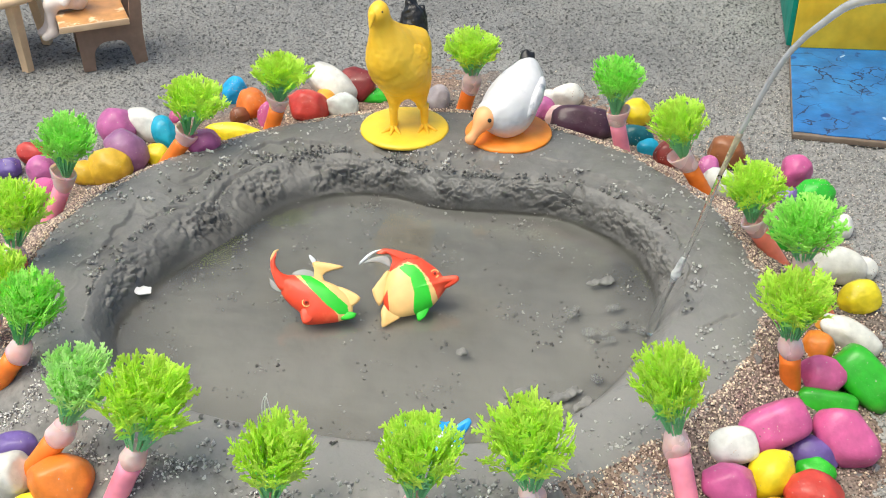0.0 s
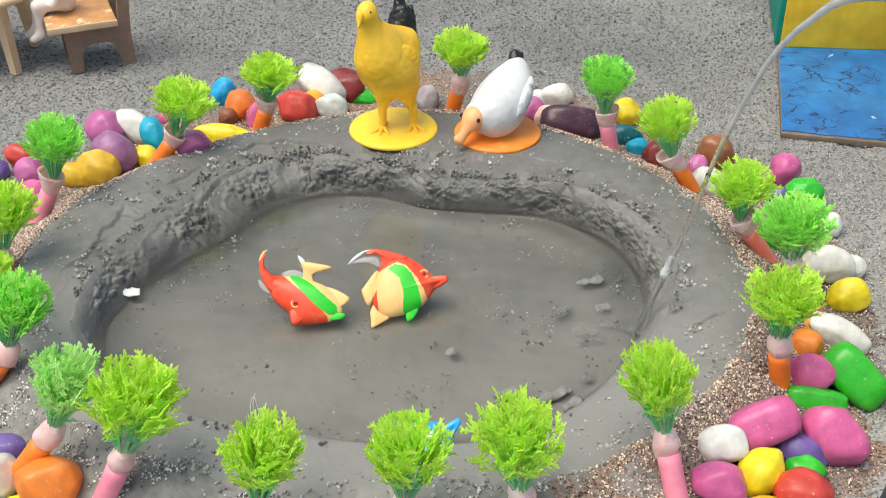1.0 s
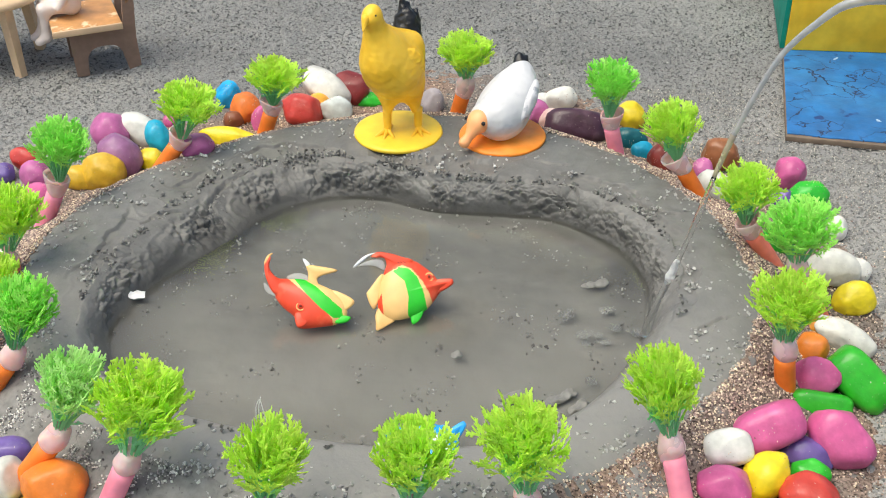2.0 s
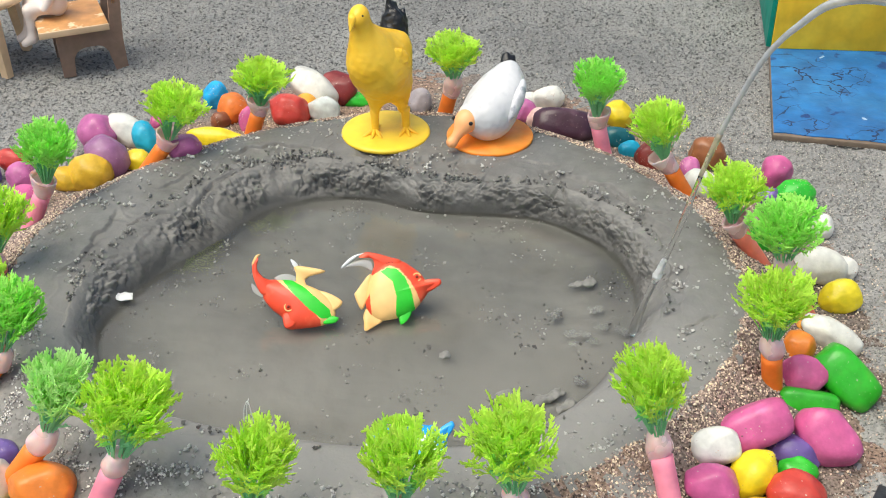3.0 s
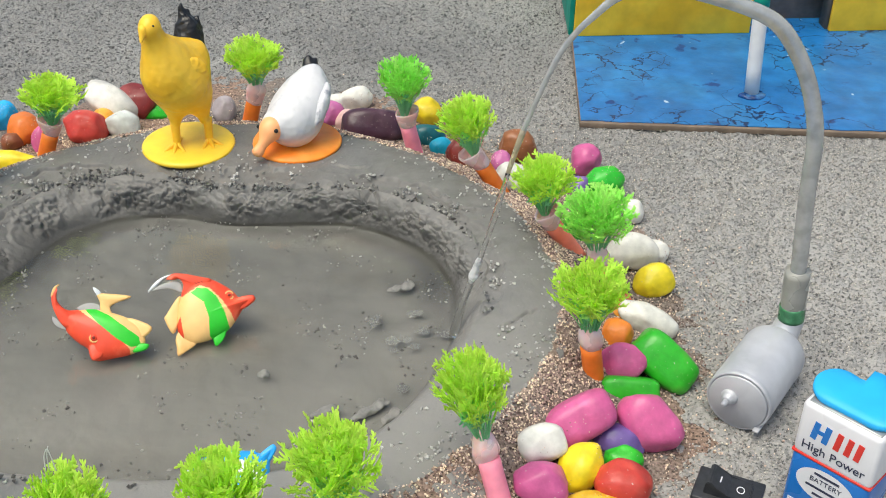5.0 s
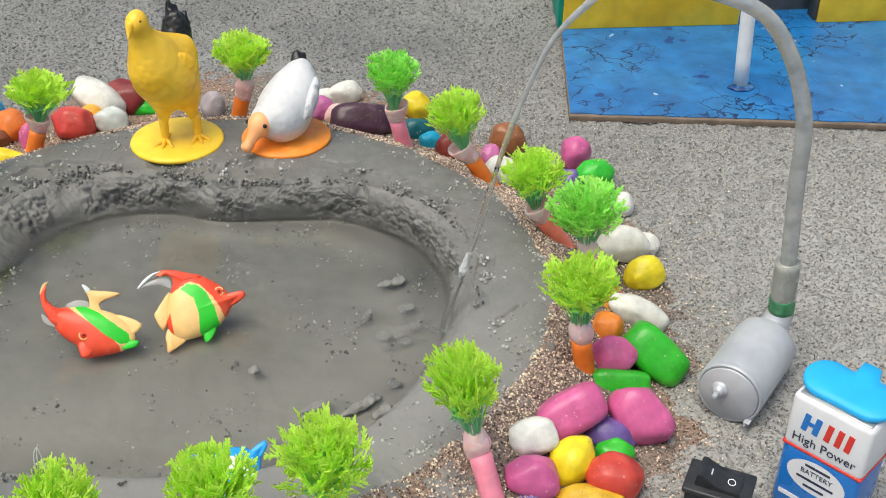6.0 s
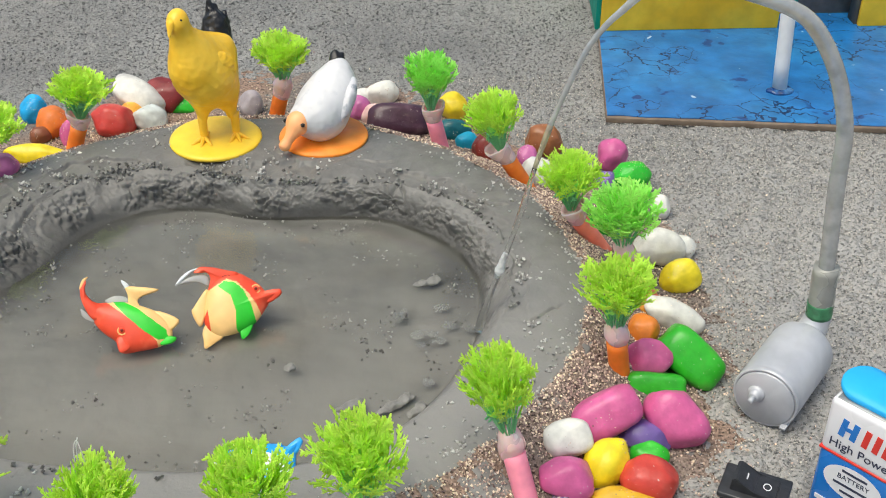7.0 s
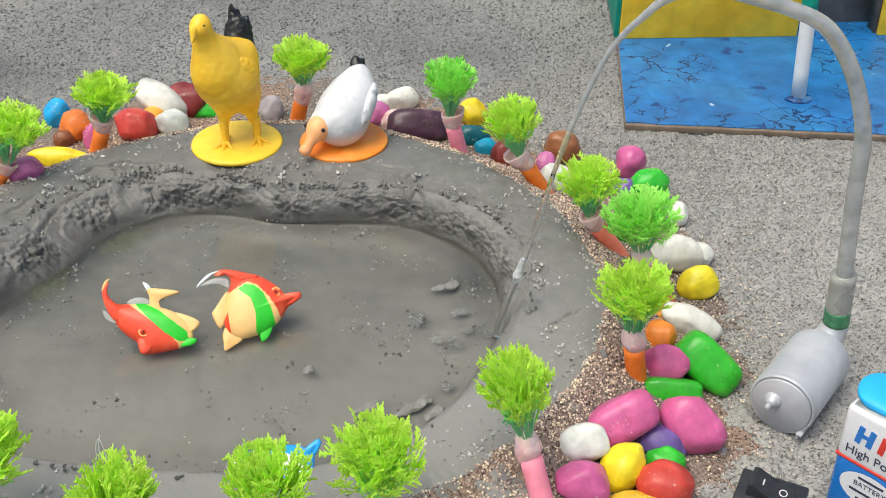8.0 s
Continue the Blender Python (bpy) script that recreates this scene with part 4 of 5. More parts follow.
plant((0.1241, 0.3210), (0.1208, 0.3210, 0.0290), (0.1193, 0.3210, 0.0633), 0.0155, "orange", 9)
plant((0.0790, 0.2650), (0.0738, 0.2752, 0.0280), (0.0642, 0.2752, 0.0676), 0.0129, "rose", 10)
plant((0.0320, 0.2516), (0.0272, 0.2516, 0.0270), (0.0244, 0.2516, 0.0659), 0.0159, "coral", 11)
plant((-0.0071, 0.2486), (-0.0068, 0.2486, 0.0260), (-0.0047, 0.2486, 0.0632), 0.0147, "rose", 12)
plant((-0.0527, 0.2474), (-0.0495, 0.2474, 0.0260), (-0.0443, 0.2474, 0.0636), 0.0141, "coral", 13)
plant((-0.1024, 0.2666), (-0.0924, 0.2666, 0.0290), (-0.0804, 0.2666, 0.0682), 0.0168, "rose", 14)
plant((-0.1361, 0.2778), (-0.1167, 0.2778, 0.0290), (-0.1028, 0.2779, 0.0642), 0.0134, "orange", 15)
plant((-0.1566, 0.3178), (-0.1429, 0.3179, 0.0290), (-0.1312, 0.3179, 0.0641), 0.0134, "orange", 16)
plant((-0.1633, 0.3782), (-0.1648, 0.3782, 0.0290), (-0.1565, 0.3782, 0.0640), 0.0148, "coral", 17)
plant((-0.1716, 0.3346), (-0.1583, 0.3346, 0.0290), (-0.1491, 0.3347, 0.0601), 0.0129, "orange", 18)


# ---- the toy hen ----
def hen():
    h = thing("toy_hen", pose(-0.0170, 0.4870, 0.0235), "yellow painted toy hen with a black tail on a yellow disc", "toy hen")
    # stands facing the viewer, turned a little to its right; local x right, y away
    prims = [((0.0005, 0.002, 0.0300), (0.0138, 0.0165, 0.0138), (-14, 0, -12)), ((-0.0055, -0.0048, 0.0362), (0.0108, 0.0106, 0.0140), (0, 8, 0)),
             ((-0.0068, -0.0048, 0.0400), (-0.0103, -0.0088, 0.0575), 0.0104, 0.0046), ((-0.0107, -0.0102, 0.0602), (0.0036, 0.0047, 0.0036), (24, 0, -25)),
             ((-0.0055, -0.002, 0.0445), (0.0060, 0.010, 0.0372), 0.0066, 0.0080), ((-0.0108, 0.003, 0.0325), (0.0034, 0.0110, 0.0080), (-18, 0, -14)),
             ((-0.0040, -0.001, 0.0205), (-0.0047, -0.0022, 0.0115), 0.0056, 0.0023), ((0.0078, 0.001, 0.0205), (0.0093, -0.0002, 0.0120), 0.0060, 0.0024)]
    v, f = blob(prims, 0.0007, 0.005)
    v = np.array([Vector(q) + 0.00030 * noise.noise_vector(Vector((q[0] * 300, q[1] * 300, q[2] * 520))) * min(1, max(0.15, (0.052 - q[2]) * 60)) for q in v])
    v[:, 0] = (v[:, 0] + 0.003) * 0.90 - 0.0030
    v[:, 2] *= 1.025
    from_arrays("body", v, f, HEN_YELLOW, h, "yellow painted plumage")
    # folded wing with low rows of moulded feathers
    bits = [((0.0040, -0.0052, 0.0352), (0.0100, 0.0046, 0.0090), (0, 22, 38))]
    v, f = blob(bits, 0.0005, 0.0012)
    v = np.array([Vector(q) + 0.0004 * noise.noise_vector(Vector((q[0] * 330, q[1] * 330, q[2] * 620))) for q in v])
    from_arrays("wing", v, f, HEN_YELLOW, h, "folded yellow wing with moulded feathers")
    v, f = blob([((-0.0122, -0.0138, 0.0615), (-0.0132, -0.0168, 0.0574), 0.0020, 0.0006)], 0.0004, 0.001)
    from_arrays("beak", v, f, HEN_YELLOW, h)
    v, f = blob([((0.0042, 0.0145, 0.040), (0.0045, 0.0170, 0.048), 0.0070, 0.0058), ((0.0045, 0.0168, 0.047), (0.0022, 0.0185, 0.0585), 0.0056, 0.0008), ((0.0062, 0.0168, 0.045), (0.0088, 0.0180, 0.0525), 0.0042, 0.0012),
                 ((0.0040, 0.0175, 0.049), (0.0048, 0.0185, 0.0560), 0.0036, 0.0009)], 0.0006, 0.0012)
    v = np.array([Vector(q) + 0.0006 * noise.noise_vector(Vector(q) * 420) for q in v])
    from_arrays("tail", v, f, BLACK, h, "black painted tail feathers")
    bm = bmesh.new()
    bmesh.ops.create_uvsphere(bm, u_segments=10, v_segments=8, radius=0.00055, matrix=Matrix.Translation((-0.0080, -0.0135, 0.0628)))
    part("eye", bm, BLACK, h)
    for x, y, s in ((-0.0048, -0.0025, -0.1), (0.0093, -0.0005, 0.35)):
        leg = part("leg", sweep([Vector((x, y, 0.013 - 0.0115 * k / 6)) for k in range(7)], lambda t: 0.0021 - 0.0004 * t, 14), HEN_YELLOW, h)
        for a in (-0.75, -0.1, 0.55, 3.0):
            d = Vector((math.sin(a + s), -math.cos(a + s), 0))
            part("toe", sweep([Vector((x, y, 0.0030)) + d * 0.0075 * t + Vector((0, 0, -0.0016 * t)) for t in (0, 0.3, 0.6, 0.85, 1)], lambda t: 0.0013 - 0.0008 * t, 8), HEN_YELLOW, leg)
    part("base_disc", lathe([(0.0188, -0.0012), (0.0202, -0.0006), (0.0206, 0.0003), (0.0201, 0.0012), (0.0185, 0.0016), (0.001, 0.0017)], 56), BASE_YELLOW, h, "flat yellow disc, slightly dished")
    return h


hen()


# ---- the toy goose ----
def goose():
    g = thing("toy_goose", pose(0.0310, 0.4820, 0.0240), "white toy goose with an orange head, stooping on an orange disc", "toy goose")
    prims = [((0.0018, 0.003, 0.0160), (0.0100, 0.0120, 0.0160), (-32, 36, 0)), ((-0.0010, -0.002, 0.0120), (0.0112, 0.0120, 0.0112), (0, 0, 0)), ((0.0072, 0.010, 0.0245), (0.0058, 0.0070, 0.0085), (-32, 30, 0)),
             ((-0.004, -0.006, 0.0135), (-0.0100, -0.0080, 0.0130), 0.0078, 0.0054), ((0.0068, 0.0020, 0.0165), (0.0050, 0.0085, 0.0118), (-30, 30, 0)), ((-0.0030, 0.0045, 0.0165), (0.0046, 0.0080, 0.0100), (-30, 30, 0))]
    v, f = blob(prims, 0.0008, 0.006)
    from_arrays("body", v, f, GOOSE_WHITE, g, "white painted body with grey feather marks")
    v, f = blob([((-0.0112, -0.0105, 0.0132), (0.0054, 0.0050, 0.0054), (0, 25, 0)), ((-0.0126, -0.0126, 0.0118), (-0.0180, -0.0165, 0.0052), 0.0031, 0.0017), ((-0.0180, -0.0165, 0.0054), (0.0021, 0.0018, 0.0012), (0, 35, 20))], 0.0005, 0.003)
    from_arrays("head", v, f, GOOSE_ORANGE, g, "orange painted head and beak")
    v, f = blob([((0.0080, 0.0130, 0.0290), (0.0078, 0.0155, 0.0335), 0.0034, 0.0013), ((0.0094, 0.0132, 0.0288), (0.0108, 0.0155, 0.0325), 0.0027, 0.0010), ((0.0070, 0.0132, 0.0290), (0.0062, 0.0152, 0.0325), 0.0024, 0.0010)], 0.0006, 0.002)
    from_arrays("tail", v, f, BLACK, g, "black tail tip")
    for q in ((-0.0095, -0.0158, 0.0145), (-0.0168, -0.0085, 0.0135)):
        bm = bmesh.new()
        bmesh.ops.create_uvsphere(bm, u_segments=10, v_segments=8, radius=0.00095, matrix=Matrix.Translation(q))
        part("eye", bm, BLACK, g)
    v, f = blob([((0.0093, -0.0010, 0.0168), (0.0040, 0.0090, 0.0125), (-32, 30, 0))], 0.0006, 0.002)
    v = np.array([Vector(q) + 0.0005 * noise.noise_vector(Vector((q[0] * 500, q[1] * 160, q[2] * 160))) for q in v])
    from_arrays("wing", v, f, GOOSE_WING, g, "white wing with grey brush strokes")
    part("base_disc", lathe([(0.0180, -0.0012), (0.0196, -0.0005), (0.0200, 0.0004), (0.0194, 0.0013), (0.001, 0.0017)], 52), DISC_ORANGE, g, "orange disc base")
    return g


goose()


# ---- floating plastic fish ----
UNIT = 0.0000749


def inside(poly, x, y):
    hit = False
    for (ax, ay), (bx, by) in zip(poly, poly[1:] + poly[:1]):
        if (ay > y) != (by > y) and x < (bx - ax) * (y - ay) / (by - ay) + ax:
            hit = not hit
    return hit


def rounded(pts, steps=5):
    """A smooth closed outline through a few points."""
    p = [Vector((x, y, 0)) for x, y in pts]
    n = len(p)
    out = []
    for i in range(n):
        a, c, d, e = p[i - 1], p[i], p[(i + 1) % n], p[(i + 2) % n]
        for k in range(steps):
            t = k / steps
            q = 0.5 * (2 * c + (d - a) * t + (2 * a - 5 * c + 4 * d - e) * t * t + (3 * c - a - 3 * d + e) * t ** 3)
            out.append((q.x, q.y))
    return out


def plate(pts, low, thick, curl=0.0, smooth=True):
    """A thin moulded fin: an outline with a bulged face; the parts far from the body curl up."""
    bm = bmesh.new()
    edge = rounded(pts, 4) if smooth else pts
    mid = (sum(x for x, y in edge) / len(edge), sum(y for x, y in edge) / len(edge))
    rings = []
    for s, h in ((0.97, 0.0), (1.0, 0.35), (0.94, 0.85), (0.75, 1.0)):
        rings.append([bm.verts.new(((mid[0] + (x - mid[0]) * s) * UNIT, (mid[1] + (y - mid[1]) * s) * UNIT, low + thick * h + curl * (math.hypot(x, y) * UNIT) ** 2)) for x, y in edge])
    for a, c in zip(rings, rings[1:]):
        for i in range(len(edge)):
            bm.faces.new((a[i], a[(i + 1) % len(edge)], c[(i + 1) % len(edge)], c[i]))
    bm.faces.new(rings[0][::-1])
    bm.faces.new(rings[-1])
    bmesh.ops.recalc_face_normals(bm, faces=bm.faces[:])
    return bm


def relief(pts, height, regions, default):
    """A rounded body over an outline, flat-backed; regions (outline, paint) colour its skin."""
    edge = rounded(pts, 24)
    n, rows_ = len(edge), 44
    v, f, paint = [], [], []
    for k in range(rows_):
        s = 1.03 * math.sin(0.5 * math.pi * min(k / (rows_ - 4), 1)) if k < rows_ - 3 else 1.03 - 0.03 * (k - rows_ + 4)
        for x, y in edge:
            d = min(s / 1.03, 1)
            z = height * math.sqrt(max(0.0, 1 - d ** 2.6)) if k < rows_ - 3 else -0.0006 * (k - rows_ + 4)
            v.append((x * s * UNIT, y * s * UNIT, z + 0.0005))
    for k in range(rows_ - 1):
        for i in range(n):
            j = (i + 1) % n
            f.append((k * n + i, (k + 1) * n + i, (k + 1) * n + j, k * n + j))
            c = np.mean([v[q] for q in f[-1]], axis=0)
            tone = default
            for poly, which in regions:
                if inside(poly, c[0] / UNIT, c[1] / UNIT):
                    tone = which
            paint.append(tone)
    return v, f, paint


def fish(m, tones, label, body, height, regions, default, fins, back_line, eye, seam):
    """Lies on its flank; x and y along the flank in small units, z out of it."""
    ob = thing("toy_fish", m, label, "toy fish", "fish in the pond")
    v, f, paint = relief(body, height, regions, default)
    skin = from_arrays("body", v, np.array(f), list(tones), ob, "plastic body with coloured bands")
    skin.data.polygons.foreach_set("material_index", np.array(paint, np.int32))
    for name, pts, tone, low, thick, note in fins:
        part(name, plate(pts, low, thick, 3.0), tones[tone] if isinstance(tone, int) else tone, ob, note)
    for q in (0.0, 0.33, 0.66):  # moulded rays in the back fin
        (ax, ay), (bx, by), (cx, cy) = back_line
        line = smooth_line([((ax + seam[0] * q) * UNIT, (ay + seam[1] * q) * UNIT, 0.0030), ((bx + seam[0] * q * 0.6) * UNIT, (by + seam[1] * q * 0.6) * UNIT, 0.0027), (cx * UNIT, cy * UNIT, 0.0024)], 6)
        part("fin_ray", sweep(line, lambda t: 0.00026 * (1 - 0.5 * t), 6), FISH_LINE, ob, "dark moulded ray")
    ex, ey, ez = eye
    bm = bmesh.new()
    bmesh.ops.create_uvsphere(bm, u_segments=16, v_segments=10, radius=0.0014, matrix=Matrix.Translation((ex * UNIT, ey * UNIT, ez)))
    part("eye", bm, tones[0], ob)
    part("eye_ring", sweep([Vector((ex * UNIT + 0.0015 * math.cos(a), ey * UNIT + 0.0015 * math.sin(a), ez + 0.0004)) for a in np.linspace(0, 5.6, 22)], 0.00030, 8), tones[1], ob)
    bm = bmesh.new()
    bmesh.ops.create_uvsphere(bm, u_segments=12, v_segments=8, radius=0.0007, matrix=Matrix.Translation((ex * UNIT, ey * UNIT, ez + 0.0009)))
    part("pupil", bm, FISH_LINE, ob)
    return ob


FLANK = dict(
    body=[(255, -26), (190, 2), (170, 52), (140, 100), (102, 146), (45, 172), (-20, 165), (-68, 128), (-112, 60), (-146, -25), (-128, -80), (-85, -112), (0, -122), (75, -112), (130, -82), (185, -46)], height=0.0048,
    regions=[([(-150, 300), (-62, 125), (-10, 134), (40, 142), (80, 106), (106, 40), (122, -40), (122, -96), (170, -220), (400, -60), (300, 300)], 0),
             ([(-15, 125), (25, 55), (17, -25), (-17, -108), (-10, -150), (88, -150), (86, -110), (98, -25), (92, 60), (68, 108), (25, 136)], 2), ([(-106, 40), (-150, 0), (-170, -60), (-133, -66)], 0)], default=1,
    fins=[("back_fin", [(-62, 128), (-34, 172), (-32, 205), (-52, 224), (-95, 238), (-56, 252), (0, 226), (55, 186), (105, 146), (60, 120), (0, 122)], 0, 0.0010, 0.0016, "long swept back fin"),
          ("fin_tip", [(-60, 250), (-100, 246), (-152, 228), (-196, 214), (-190, 226), (-150, 246), (-105, 256)], PALE_PLASTIC, 0.0012, 0.0010, "whitish fin tip"),
          ("fin_web", [(-190, 218), (-120, 226), (-60, 214), (-40, 190), (-52, 150), (-95, 190), (-150, 208)], CLEAR, 0.0012, 0.0006, "clear plastic fin web"),
          ("rear_fin", [(-72, 140), (-86, 92), (-140, 5), (-176, -18), (-182, 60), (-160, 84)], 1, 0.0004, 0.0014, ""),
          ("tail_fin", [(-140, -20), (-174, -50), (-185, -90), (-200, -148), (-140, -134), (-90, -112), (-105, -60)], 1, 0.0004, 0.0014, ""),
          ("belly_fin", [(-2, -112), (-16, -160), (-8, -172), (30, -154), (66, -116), (40, -100)], 2, 0.0004, 0.0014, ""),
          ("snout", [(170, 10), (252, -8), (258, -30), (240, -44), (170, -50)], 0, 0.0004, 0.0020, "")],
    back_line=((40, 142), (-5, 205), (-60, 240)), eye=(150, 36, 0.0030), seam=(55, -18))

FISH_TONES = (RED, CREAM, GREEN)
fish(Matrix.Translation((-0.0117, 0.3700, 0.0145)) @ Matrix.Rotation(radians(46), 4, "X") @ Matrix.Rotation(radians(20), 4, "Z"), FISH_TONES, "red, cream and green banded plastic fish floating on its side", **FLANK)
fish(Matrix.Translation((-0.0456, 0.3629, 0.0140)) @ Matrix.Rotation(radians(46), 4, "X"), FISH_TONES, "red, cream and green plastic fish tilted nose down in the water",
     body=[(-215, 130), (-130, 140), (-60, 138), (20, 112), (95, 76), (150, 20), (160, -50), (110, -88), (10, -104), (-72, -106), (-100, -50), (-150, -8), (-195, 50)], height=0.0040,
     regions=[([(-300, 150), (-135, 142), (-40, 60), (50, -15), (95, -70), (100, -200), (-300, -200)], 0), ([(-112, 150), (-60, 142), (10, 100), (75, 40), (140, -15), (150, -60), (100, -62), (40, -18), (-40, 62)], 2)], default=1,
     fins=[("back_fin", [(-225, 265), (-250, 230), (-254, 185), (-240, 130), (-205, 66), (-150, 60), (-140, 120), (-190, 145), (-224, 180), (-234, 225)], 0, 0.0010, 0.0014, "long swept back fin"),
           ("fin_tip", [(-212, 270), (-238, 258), (-256, 215), (-240, 215), (-228, 248)], CREAM, 0.0012, 0.0012, "cream fin tip"),
           ("fin_web", [(-258, 120), (-240, 110), (-195, 55), (-225, 62), (-252, 85)], CLEAR, 0.0006, 0.0006, "clear plastic fin web"),
           ("fin_web", [(-145, 150), (-95, 172), (-40, 160), (-35, 125), (-100, 128)], CLEAR, 0.0006, 0.0006, "clear plastic fin web"),
           ("tail_fin", [(-30, 110), (-34, 170), (-45, 205), (-30, 214), (116, 186), (40, 160), (12, 140), (18, 105)], 1, 0.0004, 0.0014, ""),
           ("tail_tip", [(-40, 200), (-62, 240), (-50, 242), (-24, 216)], PALE_PLASTIC, 0.0006, 0.0012, "whitish torn tail tip"),
           ("rear_fin", [(90, 84), (204, 28), (150, -25), (110, 10)], 1, 0.0004, 0.0014, ""),
           ("belly_fin", [(110, -60), (145, -48), (186, -56), (168, -82), (110, -88)], 2, 0.0008, 0.0016, ""),
           ("snout", [(-95, -40), (-82, -108), (-40, -100), (-20, -55), (-50, -30)], 0, 0.0022, 0.0014, "")],
     back_line=((-150, 60), (-205, 130), (-240, 200)), eye=(-65, -4, 0.0036), seam=(36, 22))
fish(Matrix.Translation((-0.0012, 0.2808, WATER_LEVEL + 0.0060)) @ Matrix.Rotation(radians(25), 4, "X") @ Matrix.Rotation(radians(48), 4, "Z") @ Matrix.Scale(0.80, 4), (BLUE_PLASTIC, BLUE_PLASTIC, PALE_PLASTIC), "blue and whitish plastic fish half hidden behind plants", **FLANK)


# ---- pump motor, hose and falling water ----
def pump():
    axis = Vector((0.70, 0.714, 0)).normalized()
    m = Matrix.Translation((0.1685, 0.2968, 0.0117)) @ axis.to_track_quat("Z", "Y").to_matrix().to_4x4()
    p = thing("pump_motor", m, "silver painted cylindrical pump motor lying on the cement", "motor")
    part("casing", lathe([(0.0106, 0.0006), (0.0108, -0.0002), (0.0114, -0.0002), (0.0117, 0.0004), (0.0117, 0.0016), (0.01155, 0.0020), (0.0117, 0.0024), (0.0117, 0.031), (0.0114, 0.0332), (0.0104, 0.0348), (0.004, 0.0352)], 72), STEEL, p)
    part("end_cap", lathe([(0.0105, 0.0010), (0.0105, -0.0004), (0.0102, -0.0007), (0.001, -0.0008)], 64), STEEL, p)
    hub = part("shaft_boss", lathe([(0.0030, -0.0006), (0.0030, -0.0014), (0.0024, -0.0020), (0.0019, -0.0022), (0.0018, -0.0034), (0.0012, -0.0038)], 28, Matrix.Translation((0.0030, 0.0012, 0))), STEEL, p)
    part("shaft", lathe([(0.0010, -0.0034), (0.0010, -0.0060), (0.0006, -0.0064)], 16, Matrix.Translation((0.0030, 0.0012, 0))), STEEL, hub)
    part("terminal", box((0.0022, 0.0008, 0.006), (-0.0085, -0.0078, 0.0005), 0.0002), STEEL, p)
    inv = m.inverted()
    nozzle = part("outlet", sweep([inv @ Vector(q) for q in ((0.1925, 0.3205, 0.0155), (0.1960, 0.3235, 0.0190), (0.1975, 0.3240, 0.0235), (0.1974, 0.3240, 0.0270))], lambda t: 0.0056 - 0.0014 * t, 24), STEEL, p)
    return p


pump()


def hose():
    h = thing("water_hose", Matrix.Translation((0.1974, 0.3240, 0.0230)), "clear plastic hose arching from the pump over the pond", "hose")
    o = Vector((0.1974, 0.3240, 0.0230))
    arch = [(0.1974, 0.3240, 0.0240), (0.1964, 0.3242, 0.0444), (0.1937, 0.3248, 0.0766), (0.1926, 0.3251, 0.0959), (0.1899, 0.3257, 0.1082), (0.1845, 0.3269, 0.1219),
            (0.1765, 0.3286, 0.1340), (0.1680, 0.3304, 0.1400), (0.1532, 0.3338, 0.1445), (0.1380, 0.3370, 0.1470), (0.1260, 0.3398, 0.1440), (0.1181, 0.3416, 0.1365), (0.1135, 0.3427, 0.1310), (0.1089, 0.3437, 0.1234),
            (0.1036, 0.3449, 0.1094), (0.0989, 0.3459, 0.0948)]
    line = [q - o for q in smooth_line(arch, 7)]
    part("hose_run", sweep(line, lambda t: 0.0029 - 0.0014 * ease((t - 0.40) / 0.4) - 0.0006 * t, 20), HOSE, h)
    tail = [Vector(q) - o for q in smooth_line([(0.0995, 0.3457, 0.0965), (0.0972, 0.3463, 0.0880), (0.0952, 0.3467, 0.0800)], 5)]
    part("hose_end", sweep(tail, lambda t: 0.0011 - 0.0003 * t, 18), TAN_HOSE, h, "yellowed narrow hose end")
    part("joint_sleeve", sweep([q - o for q in smooth_line([(0.1974, 0.3240, 0.0260), (0.1968, 0.3241, 0.0350), (0.1963, 0.3242, 0.0450)], 4)], 0.0045, 28), JOINT, h, "wider milky sleeve at the pump")
    part("glue_band", sweep([q - o for q in smooth_line([(0.1974, 0.3240, 0.0240), (0.1972, 0.32405, 0.0275), (0.1970, 0.3241, 0.0300)], 3)], lambda t: 0.0047 - 0.0001 * t, 28), GREEN_TAPE, h, "dark green glue")
    return h


hose()

line = smooth_line([(0.0952, 0.3467, 0.0798), (0.0905, 0.3478, 0.0580), (0.0858, 0.3488, 0.0400), (0.0810, 0.3498, 0.0220), (0.0785, 0.3505, 0.0095)], 10)
stream = part("falling_water", sweep(line, lambda t: 0.0008 + 0.0003 * math.sin(9 * t) ** 2 + 0.0008 * t ** 2, 14), FALLING)
tagged(stream, "thin stream of clear water falling from the hose", "water")
v, f = blob([((0.0868, 0.3486, 0.0440), (0.0850, 0.3490, 0.0372), 0.0010, 0.0017), ((0.0850, 0.3490, 0.0372), (0.0843, 0.3492, 0.0345), 0.0016, 0.0008)], 0.0003, 0.0008)
v = np.array([Vector(q) + 0.0003 * noise.noise_vector(Vector(q) * 700) for q in v])
from_arrays("foam", v, f, FOAM, stream, "whitish lump of foam in the stream")
rng = random.Random(8)
HEAPS = [(0.0558, 0.3523, 0.0028), (0.0562, 0.3464, 0.0017), (0.0503, 0.3647, 0.0024), (0.0681, 0.3681, 0.0022), (0.0654, 0.3681, 0.0018), (0.0686, 0.3562, 0.0024), (0.0638, 0.3478, 0.0022),
         (0.0763, 0.3530, 0.0026), (0.0562, 0.3246, 0.0024), (0.0528, 0.3680, 0.0014), (0.0615, 0.3519, 0.0019)]
